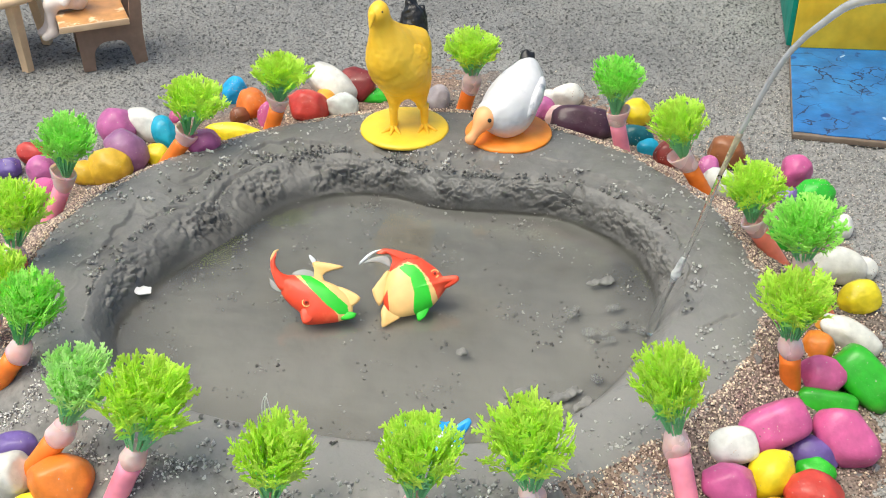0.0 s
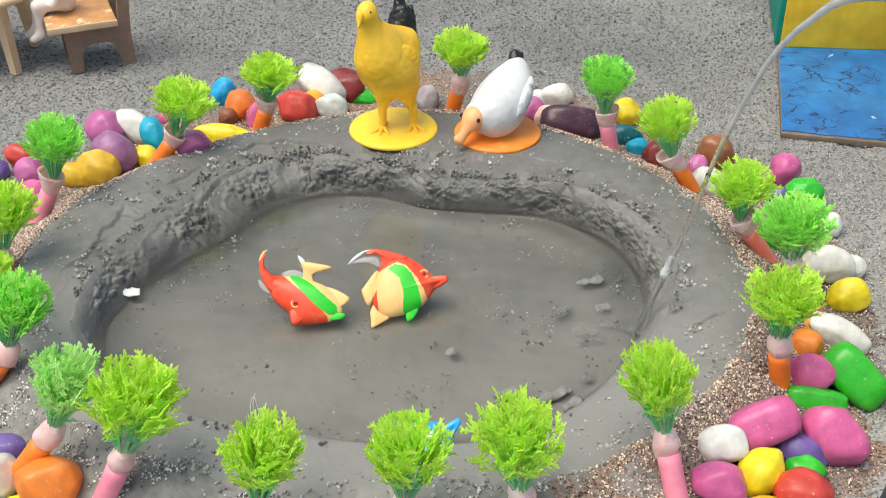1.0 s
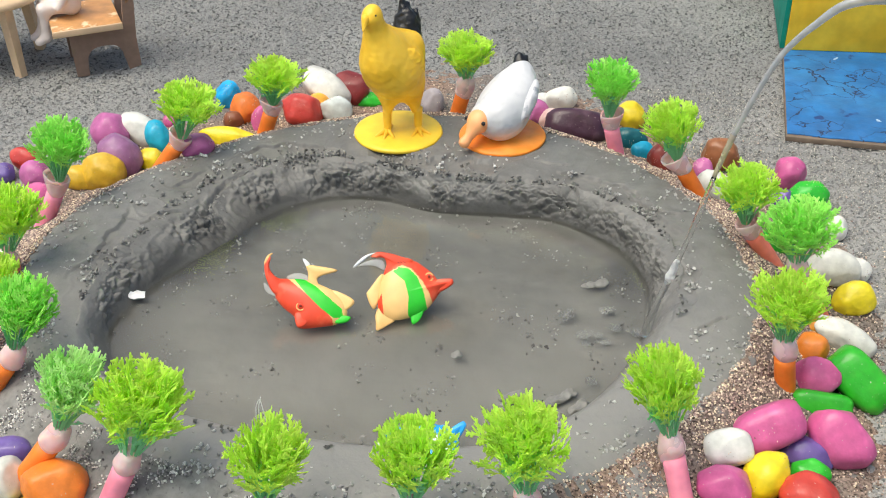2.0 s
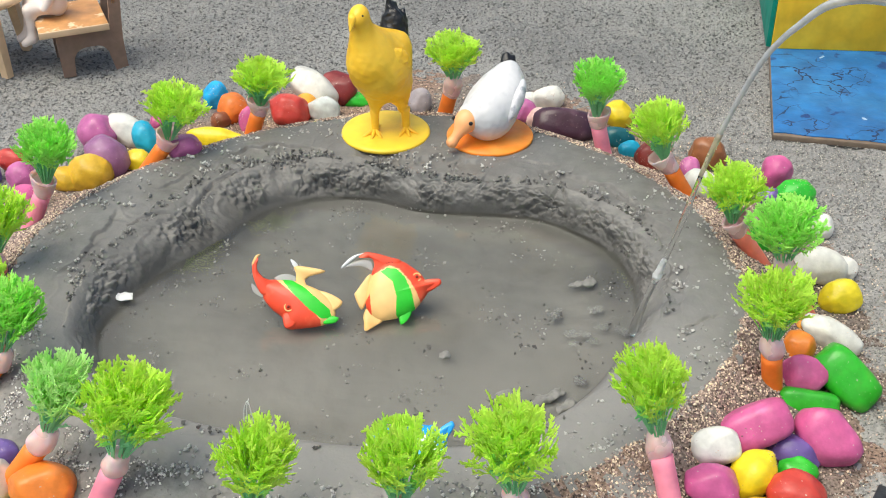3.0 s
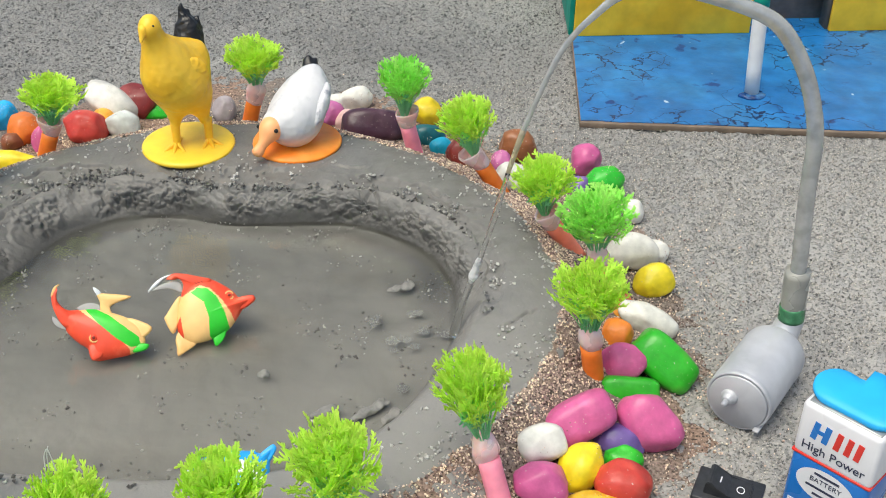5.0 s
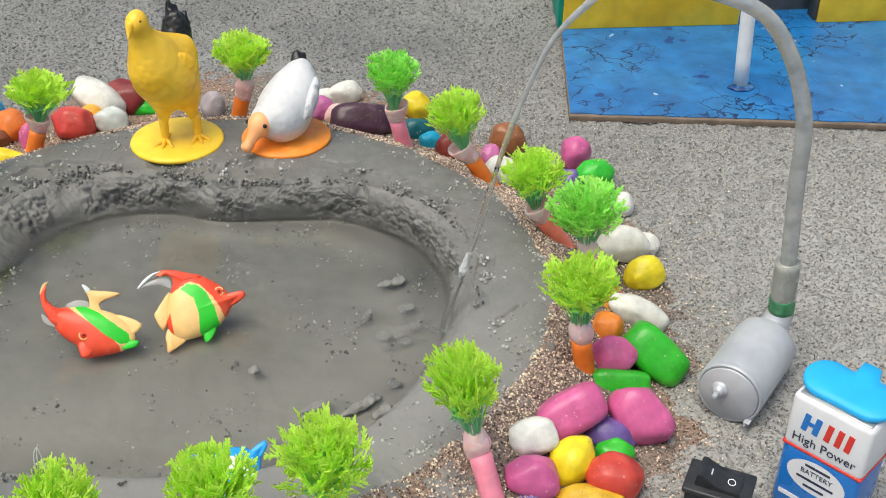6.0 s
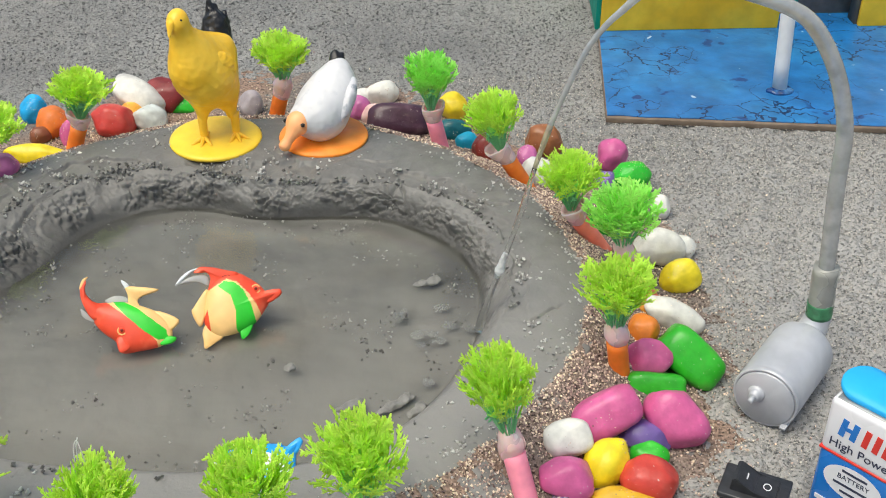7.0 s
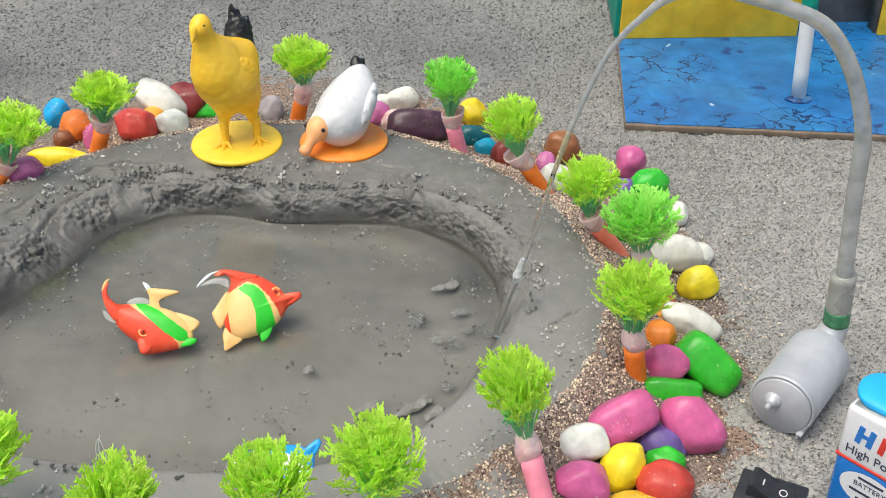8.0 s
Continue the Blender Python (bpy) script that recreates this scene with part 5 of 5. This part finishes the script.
for x, y, r in HEAPS:
    for k in range(rng.choice((3, 4, 5))):
        s = r if k == 0 else r * rng.uniform(0.15, 0.45)
        a = rng.uniform(0, 6.28)
        bm = bmesh.new()
        bmesh.ops.create_uvsphere(bm, u_segments=18, v_segments=10, radius=s)
        ob = part("bubble", bm, BUBBLE)
        away = 0 if k == 0 else r * rng.uniform(0.9, 1.6)
        ob.matrix_basis = Matrix.Translation((x + away * math.cos(a), y + away * math.sin(a), WATER_LEVEL)) @ Matrix.Diagonal((1, 1, 0.2, 1))
        tagged(ob, "whitish round bubble on the pond water", "bubble", "bubbles on the pond")


# ---- nine volt battery and rocker switch ----
def text(words, size, m, mat, parent, name="lettering"):
    cu = bpy.data.curves.new(name, "FONT")
    cu.body, cu.size, cu.extrude, cu.align_x = words, size, 0.00006, "CENTER"
    tmp = new(name, cu)
    me = bpy.data.meshes.new_from_object(tmp.evaluated_get(bpy.context.evaluated_depsgraph_get()))
    bpy.data.objects.remove(tmp)
    me.materials.clear()
    me.materials.append(mat)
    ob = new(name, me)
    ob.parent = parent
    ob.matrix_basis = m
    return ob


def battery():
    w, d, z = 0.0262, 0.0172, 0.0462
    b = thing("battery", pose(0.1830, 0.2522, 0, 0, 0, -54.3), "blue and white square battery with a sky blue rubber cap", "battery")
    part("body", box((w, d, 0.0266), (0, 0, 0.0133), 0.0022, 4), LABEL_BLUE, b, "blue printed metal jacket")
    part("white_band", box((w + 0.0001, d + 0.0001, 0.0200), (0, 0, 0.0358), 0.0018, 4), LABEL_WHITE, b, "white printed jacket top")
    part("lid_plate", box((w - 0.0026, d - 0.0026, 0.0012), (0, 0, 0.0455), 0.0004), TIN, b)
    part("red_line", box((w + 0.0003, d + 0.0003, 0.0011), (0, 0, 0.0262), 0.0004), LABEL_RED, b)
    flat = pose(0, -d / 2 - 0.00022, 0, 90, 0, 0)
    # maker's mark as plain blue and red bars
    for x, c in ((-0.0062, LABEL_BLUE), (-0.0030, LABEL_BLUE), (0.0004, LABEL_RED), (0.0034, LABEL_RED), (0.0062, LABEL_RED)):
        part("mark_bar", box((0.0019, 0.0002, 0.0066), (x * 1.15, -d / 2 - 0.00015, 0.0374), 0, m=Euler((0, 0.12, 0)).to_matrix().to_4x4()), c, b, smooth=False)
    part("mark_bar", box((0.0036, 0.0002, 0.0014), (-0.0053, -d / 2 - 0.00017, 0.0374)), LABEL_BLUE, b, smooth=False)
    text("High Power", 0.0044, Matrix.Translation((0, 0, 0.0292)) @ flat, LABEL_DARK, b)
    bm = bmesh.new()
    bmesh.ops.create_circle(bm, cap_ends=True, segments=48, radius=1, matrix=Matrix.Translation((0.0, -d / 2 - 0.00015, 0.0180)) @ Matrix.Rotation(math.pi / 2, 4, "X") @ Matrix.Diagonal((0.0098, 0.0062, 1, 1)))
    part("oval", bm, LABEL_WHITE, b, "white oval panel", smooth=False)
    text("BATTERY", 0.0026, Matrix.Translation((0, 0, 0.0186)) @ flat, LABEL_DARK, b)
    for x0, x1, zz in ((-0.0042, 0.0042, 0.0219), (-0.0062, 0.0062, 0.0166), (-0.0035, 0.0035, 0.0140)):
        part("print_line", box((x1 - x0, 0.0002, 0.0008), ((x0 + x1) / 2, -d / 2 - 0.0002, zz)), LABEL_DARK, b, smooth=False)
    part("print_line", box((0.0085, 0.0002, 0.0016), (-0.0065, -d / 2 - 0.0002, 0.0070)), LABEL_WHITE, b, smooth=False)
    # soft cap: a thick pad with round ends and a tab behind
    edge = [(-0.0082 + 0.0078 * math.cos(a), -0.0004 + 0.0098 * math.sin(a)) for a in np.linspace(math.pi * 1.5, math.pi * 0.5, 15)]
    edge += [(-0.0050, 0.0090), (-0.0030, 0.0094), (-0.0026, 0.0150), (0.0000, 0.0156), (0.0036, 0.0150), (0.0042, 0.0128), (0.0052, 0.0104)]
    edge += [(0.0082 + 0.0078 * math.cos(a), -0.0004 + 0.0098 * math.sin(a)) for a in np.linspace(math.pi * 0.5, -math.pi * 0.5, 15)] + [(0.0030, -0.0098), (-0.0030, -0.0098)]
    bm = bmesh.new()
    lift = lambda x, y: 0.0478 + 0.0016 * ease((y + 0.010) / 0.026) + 0.0010 * (x / 0.016) ** 2 + 0.0012 * ease((y - 0.009) / 0.006)
    rings = []
    for k, up in ((0.97, 0.0), (1.0, 0.0006), (1.0, 0.0016), (0.965, 0.0022), (0.55, 0.0025)):
        rings.append([bm.verts.new((x * k * 0.92, y * k * 0.80 + 0.0016, lift(x * k, y * k) + up - 0.0020)) for x, y in edge])
    for a, c in zip(rings, rings[1:]):
        for i in range(len(edge)):
            bm.faces.new((a[i], a[(i + 1) % len(edge)], c[(i + 1) % len(edge)], c[i]))
    bm.faces.new(rings[0][::-1])
    bm.faces.new(rings[-1])
    bmesh.ops.recalc_face_normals(bm, faces=bm.faces[:])
    part("cap", bm, CAP_BLUE, b, "sky blue rubber terminal cap with a tab")
    return b


battery()


def switch():
    s = thing("rocker_switch", pose(0.1494, 0.2566, 0, 0, 0, -33.5), "small black rocker switch standing on the cement", "switch")
    part("housing", box((0.0190, 0.0126, 0.0105), (0, 0, 0.00525), 0.0006), BLACK_PLASTIC, s)
    part("flange", box((0.0210, 0.0148, 0.0020), (0, 0, 0.0115), 0.0006), BLACK_PLASTIC, s)
    bm = bmesh.new()
    prof = [(-0.0072, 0.0122), (-0.0068, 0.0168), (-0.0055, 0.0172), (0.0, 0.0138), (0.0068, 0.0132), (0.0072, 0.0122)]
    sides = [[bm.verts.new((x, y, z)) for x, z in prof] for y in (-0.0047, 0.0047)]
    bm.faces.new(sides[0])
    bm.faces.new(sides[1][::-1])
    for i in range(len(prof)):
        j = (i + 1) % len(prof)
        bm.faces.new((sides[0][j], sides[0][i], sides[1][i], sides[1][j]))
    bmesh.ops.bevel(bm, geom=bm.edges[:], offset=0.0003, segments=2, affect="EDGES")
    rocker = part("rocker", bm, BLACK_PLASTIC, s, smooth=False)
    part("on_mark", box((0.0004, 0.0026, 0.0002), (-0.0028, 0, 0.01567), m=Euler((0, 0.55, 0)).to_matrix().to_4x4()), MARK, rocker, smooth=False)
    bm = bmesh.new()
    n = 28
    a = [bm.verts.new((0.0036 + 0.0013 * math.cos(6.2832 * i / n), 0.0016 * math.sin(6.2832 * i / n), 0.01358 - 0.09 * 0.0013 * math.cos(6.2832 * i / n))) for i in range(n)]
    c = [bm.verts.new((0.0036 + 0.0010 * math.cos(6.2832 * i / n), 0.0012 * math.sin(6.2832 * i / n), 0.01358 - 0.09 * 0.0010 * math.cos(6.2832 * i / n))) for i in range(n)]
    for i in range(n):
        bm.faces.new((a[i], a[(i + 1) % n], c[(i + 1) % n], c[i]))
    part("off_mark", bm, MARK, rocker, smooth=False)
    return s


switch()


# ---- cardboard house and its painted yard ----
def house():
    yard = thing("yard_board", pose(0.1744, 0.5206, 0, 0, 0, -12.7), "blue painted cardboard yard with cracked paint", "board")
    part("cardboard", box((0.300, 0.240, 0.0030), (0.150, 0.120, 0.0017), 0.0004), CARD, yard, "brown cardboard edge")
    bm = bmesh.new()
    n = 60
    edge = [(0.0005 + 0.299 * i / n, 0.002 + 0.0010 * noise.noise(Vector((i * 0.4, 0, 0)))) for i in range(n + 1)] + [(0.2995, 0.2395), (0.0008, 0.2395)]
    bm.faces.new([bm.verts.new((x, y, 0.0037)) for x, y in edge])
    low = bmesh.ops.extrude_face_region(bm, geom=bm.faces[:])
    bmesh.ops.translate(bm, vec=(0, 0, -0.0004), verts=[v for v in low["geom"] if isinstance(v, bmesh.types.BMVert)])
    bmesh.ops.recalc_face_normals(bm, faces=bm.faces[:])
    part("blue_paint", bm, BLUE_PAINT, yard, "glossy blue paint", smooth=False)
    h = thing("cardboard_house", pose(0.1990, 0.6240, 0.0037, 0, 0, -5.0), "painted cardboard toy house with yellow front walls", "toy house")
    hz = 0.11
    part("front_wall", box((0.104, 0.003, hz), (0.052, 0.0015, hz / 2), 0.0004), YELLOW_PAINT, h, "yellow painted card wall")
    part("front_wall", box((0.090, 0.003, hz), (0.197, 0.0015, hz / 2), 0.0004), YELLOW_PAINT, h, "yellow painted card wall")
    part("side_wall", box((0.003, 0.100, hz), (0.0035, 0.052, hz / 2), 0.0004, m=Matrix.Rotation(radians(-5.5), 4, "Z")), GREEN_PAINT, h, "green painted side wall")
    part("side_wall", box((0.003, 0.100, hz), (0.2436, 0.050, hz / 2), 0.0004), GREEN_PAINT, h)
    part("back_wall", box((0.242, 0.003, hz), (0.121, 0.0985, hz / 2), 0.0004), CARD_DARK, h, "bare brown card")
    part("door_jamb", box((0.003, 0.010, hz - 0.03), (0.1520, 0.0085, (hz - 0.03) / 2)), CARD, h)
    part("inner_wall", box((0.060, 0.003, hz), (0.126, 0.022, hz / 2)), CARD_DARK, h, "bare brown card")
    post = thing("porch_post", Matrix.Translation((0.2725, 0.5376, 0.0036)), "white rolled paper post with a green band glued to the board", "post")
    part("paper_roll", sweep([Vector((-0.0035 * t, 0.0006 * t, 0.062 * t)) for t in (0, 0.25, 0.5, 0.75, 1)], 0.0038, 20), WHITE_PAPER, post)
    part("green_band", sweep([Vector((-0.0035 * t, 0.0006 * t, 0.062 * t)) for t in (0.80, 0.87, 0.94, 1.0)], 0.0041, 20), GREEN_PAINT, post)
    v, f = blob([((0.001, -0.001, 0.0003), (0.0065, 0.0055, 0.0014), (0, 0, 20)), ((-0.003, -0.002, 0.0003), (0.0050, 0.0035, 0.0014), (0, 0, -30))], 0.0006, 0.002)
    v = np.array([Vector(q) + 0.0008 * noise.noise_vector(Vector(q) * 300) for q in v])
    from_arrays("glue_foot", v, f, DARK_BLUE, post, "blue painted glue")


house()


# ---- little table, chair and figurine ----
def chair():
    m = Matrix.Translation((-0.1975, 0.5975, 0)) @ Matrix.Rotation(math.atan2(0.0130, 0.0320), 4, "Z")
    c = thing("toy_chair", m, "small chair with varnished wooden seat and brown fibreboard sides", "chair")
    for y in (0.0015, 0.0295):
        bm = bmesh.new()
        out = [(0, 0), (0.0065, 0)] + [(0.0150 - 0.0080 * math.cos(a), 0.0085 + 0.0075 * math.sin(a)) for a in np.linspace(0, math.pi / 2, 7)] + \
              [(0.0200 + 0.0065 * math.sin(a), 0.0085 + 0.0075 * math.cos(a)) for a in np.linspace(0, math.pi / 2, 7)] + [(0.0285, 0), (0.0352, 0), (0.0345, 0.018), (0.0350, 0.0265), (0.0375, 0.062), (0.0315, 0.062), (0.0285, 0.0265), (-0.0010, 0.0265), (-0.0005, 0.012)]
        a = [bm.verts.new((x, y - 0.0015, z)) for x, z in out]
        b = [bm.verts.new((x, y + 0.0015, z)) for x, z in out]
        bm.faces.new(a)
        bm.faces.new(b[::-1])
        for i in range(len(out)):
            j = (i + 1) % len(out)
            bm.faces.new((a[j], a[i], b[i], b[j]))
        part("side_panel", bm, MDF, c, smooth=False)
    part("seat", box((0.0365, 0.0400, 0.0034), (0.0092, 0.0150, 0.0284), 0.0006), SEAT_WOOD, c, "worn varnished board")
    part("seat_edge", box((0.0370, 0.0012, 0.0036), (0.0090, -0.0058, 0.0283), 0.0003), PALE_WOOD, c, "pale raw wood edge")
    for z in (0.042, 0.055):
        part("back_slat", box((0.0028, 0.0310, 0.0075), (0.0322 + 0.07 * (z - 0.042), 0.0155, z), 0.0005), SEAT_WOOD, c)


chair()


def table():
    t = thing("toy_table", Matrix.Translation((-0.2480, 0.6180, 0)), "small round pale wooden table", "table")
    part("tabletop", lathe([(0.0310, 0.0395), (0.0325, 0.0402), (0.0328, 0.0415), (0.0325, 0.0432), (0.0310, 0.0438), (0.001, 0.0438)], 56), PALE_WOOD, t)
    for x, y in ((0.0190, -0.0190), (-0.0190, -0.0190), (0.0190, 0.0190), (-0.0190, 0.0190)):
        part("leg", sweep([Vector((x * (1 - 0.16 * k), y * (1 - 0.16 * k), 0.0396 * k)) for k in (0, 0.3, 0.6, 1.0)], lambda q: 0.0032 + 0.0008 * q, 4), PALE_WOOD, t, "square raw wood leg", smooth=False)


table()

prims = [((-0.1985, 0.6160, 0.0380), (0.0065, 0.0075, 0.0120), (0, -8, 20)), ((-0.1995, 0.6165, 0.0560), (0.0060, 0.0060, 0.0070), (0, 0, 0)), ((-0.1990, 0.6130, 0.0325), (-0.2105, 0.6075, 0.0325), 0.0040, 0.0033),
         ((-0.1990, 0.6190, 0.0325), (-0.2125, 0.6150, 0.0325), 0.0040, 0.0033), ((-0.2105, 0.6075, 0.0325), (-0.2110, 0.6065, 0.0180), 0.0031, 0.0024), ((-0.2125, 0.6150, 0.0325), (-0.2150, 0.6120, 0.0185), 0.0031, 0.0024),
         ((-0.2110, 0.6065, 0.0165), (-0.2150, 0.6040, 0.0150), 0.0025, 0.0022), ((-0.2150, 0.6120, 0.0170), (-0.2190, 0.6095, 0.0155), 0.0025, 0.0022), ((-0.1950, 0.6095, 0.0460), (-0.2010, 0.6045, 0.0345), 0.0026, 0.0022)]
prims = [tuple((q[0] - 0.0025, q[1], q[2] + 0.0030) if isinstance(q, tuple) and k < (1 if len(pr) == 3 else 2) else q for k, q in enumerate(pr)) for pr in prims]
v, f = blob(prims, 0.0009, 0.003)
tagged(from_arrays("figurine", v, f, FIGURINE), "plain whitish resin figurine sitting on the small chair", "figurine")


# ---- small litter ----
bm = bmesh.new()
flake = [(-0.0046, 0.0002), (-0.0036, 0.0014), (-0.0010, 0.0010), (0.0010, 0.0014), (0.0028, 0.0010), (0.0044, 0.0012), (0.0046, -0.0010), (0.0020, -0.0014), (-0.0005, -0.0016), (-0.0030, -0.0010)]
top = [bm.verts.new((x, y, 0.0006 + 0.0004 * math.sin(x * 900))) for x, y in flake]
low = [bm.verts.new((x, y, 0.0)) for x, y in flake]
bm.faces.new(top[::-1])
bm.faces.new(low)
for i in range(len(flake)):
    j = (i + 1) % len(flake)
    bm.faces.new((top[i], top[j], low[j], low[i]))
bmesh.ops.recalc_face_normals(bm, faces=bm.faces[:])
ob = part("foam_flake", bm, WHITE_PAPER, smooth=False)
ob.matrix_basis = pose(-0.1170, 0.3755, WATER_LEVEL + 0.0022, 30, 0, 0) @ Matrix.Diagonal((0.85, 1.25, 1.2, 1))
tagged(ob, "torn white foam flake floating by the mud wall", "litter")

bm = sweep(smooth_line([(-0.0490, 0.2475, 0.0590), (-0.0487, 0.2480, 0.0638), (-0.0476, 0.2478, 0.0664), (-0.0470, 0.2476, 0.0642), (-0.0464, 0.2474, 0.0590)], 6), 0.00016, 6)
sweep(smooth_line([(-0.0482, 0.2480, 0.0590), (-0.0480, 0.2482, 0.0640), (-0.0472, 0.2480, 0.0672)], 6), 0.00016, 6, bm=bm)
tagged(part("thread_loop", bm, NYLON), "thin nylon thread loop on top of a plastic plant", "thread")

for i, (x, y, a, lx) in enumerate(((0.0275, 0.3165, 12, 0.0055), (0.0430, 0.3150, 28, 0.0085), (0.0500, 0.3110, 40, 0.0050), (0.0080, 0.3400, -20, 0.0022), (0.0640, 0.3850, 10, 0.0060))):
    v, f = blob([((0, 0, 0), (lx, 0.0020, 0.0012), (0, 0, 0)), ((lx * 0.5, 0.0008, 0.0002), (lx * 0.5, 0.0016, 0.0012), (0, 0, 30))], 0.0005, 0.001)
    v = np.array([Vector(q) + 0.0007 * noise.noise_vector(Vector(q) * 500 + Vector((i, 0, 0))) for q in v])
    ob = from_arrays("mud_lump", v, f, BED_CRUMB)
    ob.matrix_basis = pose(x, y, WATER_LEVEL - 0.0002, 0, 0, a)
    tagged(ob, "low lump of wet mud breaking the water", "mud lump", "mud lumps in the pond")

# ---- loose grains ----
rng = np.random.default_rng(21)


def scatter(n, near, spread, low, high, inside=False):
    out, size = [], []
    while len(out) < n:
        th = rng.uniform(-math.pi, math.pi)
        edge = outer_radius(th)
        r = edge + near + abs(rng.normal(0, spread)) if not inside else edge - abs(rng.normal(0, spread)) + near
        x, y = POND.x + r * math.cos(th), POND.y + r * math.sin(th)
        out.append((x, y))
        size.append(rng.uniform(low, high))
    return out, size


pts, size = scatter(70000, -0.004, 0.028, 0.00020, 0.00068)
front_bank = [p[1] < 0.33 and p[0] + 0.25 * rng.normal(0, 0.06) < 0.055 for p in pts]
for name, grey, paint, words in (("sand_grains", False, GRIT, "coarse brown and pale sand grains"), ("pale_grains", True, PALE_GRIT, "dark and pale grey grit along the front bank")):
    pick = [i for i, q in enumerate(front_bank) if q == grey and (not grey or noise.noise(Vector((pts[i][0] * 75, pts[i][1] * 75, 3))) + 0.5 * noise.noise(Vector((pts[i][0] * 260, pts[i][1] * 260, 5))) > 0.16)]
    grains(name, [(*pts[i], bank(*pts[i]) + 0.0016 + 0.4 * size[i]) for i in pick], [size[i] for i in pick], paint, words, "sand")
pts, size = scatter(1500, 0.002, 0.009, 0.0003, 0.0009, True)
out = []
for (x, y), s in zip(pts, size):
    d = Vector((x, y)) - POND
    th = math.atan2(d.y, d.x)
    ri, ro = rim_radius(th), outer_radius(th)
    t = (d.length - ri) / (ro - ri)
    out.append((x, y, RIM_TOP - 0.006 * max(0.0, -math.sin(th)) ** 2 + 0.0012 * math.sin(math.pi * min(t, 1)) - 0.0030 * t ** 5 + 0.3 * s))
grains("scattered_grains", out, size, CRUMB, "pale grains strewn over the edge of the mud ring", "sand")
pts = np.stack([rng.uniform(-0.36, 0.44, 15000), rng.uniform(0.2, 0.85, 15000)], 1)
size = rng.uniform(0.0003, 0.00085, 15000)
keep = [i for i, p in enumerate(pts) if (Vector(p) - POND).length > outer_radius(math.atan2(p[1] - POND.y, p[0] - POND.x)) + 0.012]
grains("cement_grains", [(pts[i][0], pts[i][1], 0.0003) for i in keep], size[keep], GREY_GRIT, "grey grit on the rough cement", "grit")


pts = np.stack([rng.uniform(0.09, 0.36, 52000), rng.uniform(0.2, 0.58, 52000)], 1)
size = rng.uniform(0.00018, 0.00048, 52000)
keep = [i for i, p in enumerate(pts) if (Vector(p) - POND).length > outer_radius(math.atan2(p[1] - POND.y, p[0] - POND.x)) + 0.03]
grains("strewn_sand", [(pts[i][0], pts[i][1], 0.0005) for i in keep], size[keep], DUST, "thin strewn beige sand on the cement", "sand")


if STONE_DUST:
    grains("sand_on_pebbles", STONE_DUST, rng.uniform(0.00012, 0.00036, len(STONE_DUST)), GRIT, "sand grains sticking to the painted pebbles", "sand")


def clods(n, t_low, t_high, low, high, seed):
    """Crumbs over the ring: t runs from the inner rim (0) to the outer edge (1); below 0 lies the inner wall."""
    g = np.random.default_rng(seed)
    out, size = [], []
    heaps = [(g.uniform(-math.pi, math.pi), g.uniform(t_low, t_high)) for _ in range(max(3, n // 9))]
    for _ in range(n):
        th, t = heaps[g.integers(len(heaps))]
        th, t = th + g.normal(0, 0.02), t + g.normal(0, 0.05)
        th = (th + math.pi) % (2 * math.pi) - math.pi
        ri, ro, rs = rim_radius(th), outer_radius(th), shore_radius(th)
        front = max(0.0, -math.sin(th)) ** 2
        if t < 0.05 and math.sin(th) < -0.2:
            continue
        top_z = RIM_TOP - 0.006 * front
        if t >= 0:
            r, z = ri + (ro - ri) * t, top_z + 0.0012 * math.sin(math.pi * min(t, 1)) - 0.0030 * min(t, 1) ** 5
        else:
            w = 1 + max(t, -1)
            r, z = rs + (ri - rs) * w ** 0.95, 0.0075 + (top_z - 0.0075) * (0.5 * w + 0.5 * w ** 1.3)
        s = g.uniform(low, high)
        out.append((POND.x + r * math.cos(th), POND.y + r * math.sin(th), z + 0.3 * s))
        size.append(s)
    return out, size


a, sa = clods(1000, 0.02, 1.0, 0.0004, 0.0012, 3)
b, sb = clods(6000, -0.8, 0.04, 0.0004, 0.0012, 6)
b = [(x, y, z + 0.0008) for x, y, z in b]
grains("wet_clods", b, sb, BED_CRUMB, "wet clods of mud on the broken inner wall", "mud")
grains("mud_crumbs", a, sa, CRUMB, "small crumbs of drying grey mud", "mud")
g = np.random.default_rng(9)
out, size = [], []
for _ in range(60):
    th, r = g.uniform(-math.pi, math.pi), math.sqrt(g.uniform(0.02, 0.93))
    for _ in range(g.integers(1, 16)):
        t2, r2 = th + g.normal(0, 0.05), min(r + g.normal(0, 0.03), 0.97)
        rr = shore_radius((t2 + math.pi) % (2 * math.pi) - math.pi) * r2
        out.append((POND.x + rr * math.cos(t2), POND.y + rr * math.sin(t2), WATER_LEVEL - 0.0002))
        size.append(g.uniform(0.0002, 0.0009))
grains("floating_crumbs", out, size, GREY_GRIT, "dark and pale specks of mud drifting on the water", "mud", 0.4)
out, size = [], []
for _ in range(70):
    th, r = g.uniform(-math.pi, math.pi), math.sqrt(g.uniform(0.05, 0.95))
    for _ in range(g.integers(2, 14)):
        t2, r2 = th + g.normal(0, 0.045), min(r + g.normal(0, 0.03), 0.98)
        rr = shore_radius((t2 + math.pi) % (2 * math.pi) - math.pi) * r2
        out.append((POND.x + rr * math.cos(t2), POND.y + rr * math.sin(t2), WATER_LEVEL - 0.0001))
        size.append(g.uniform(0.0003, 0.0011))
grains("bed_crumbs", out, size, BED_CRUMB, "grey mud crumbs lying in clusters in the pond", "mud", 0.45)
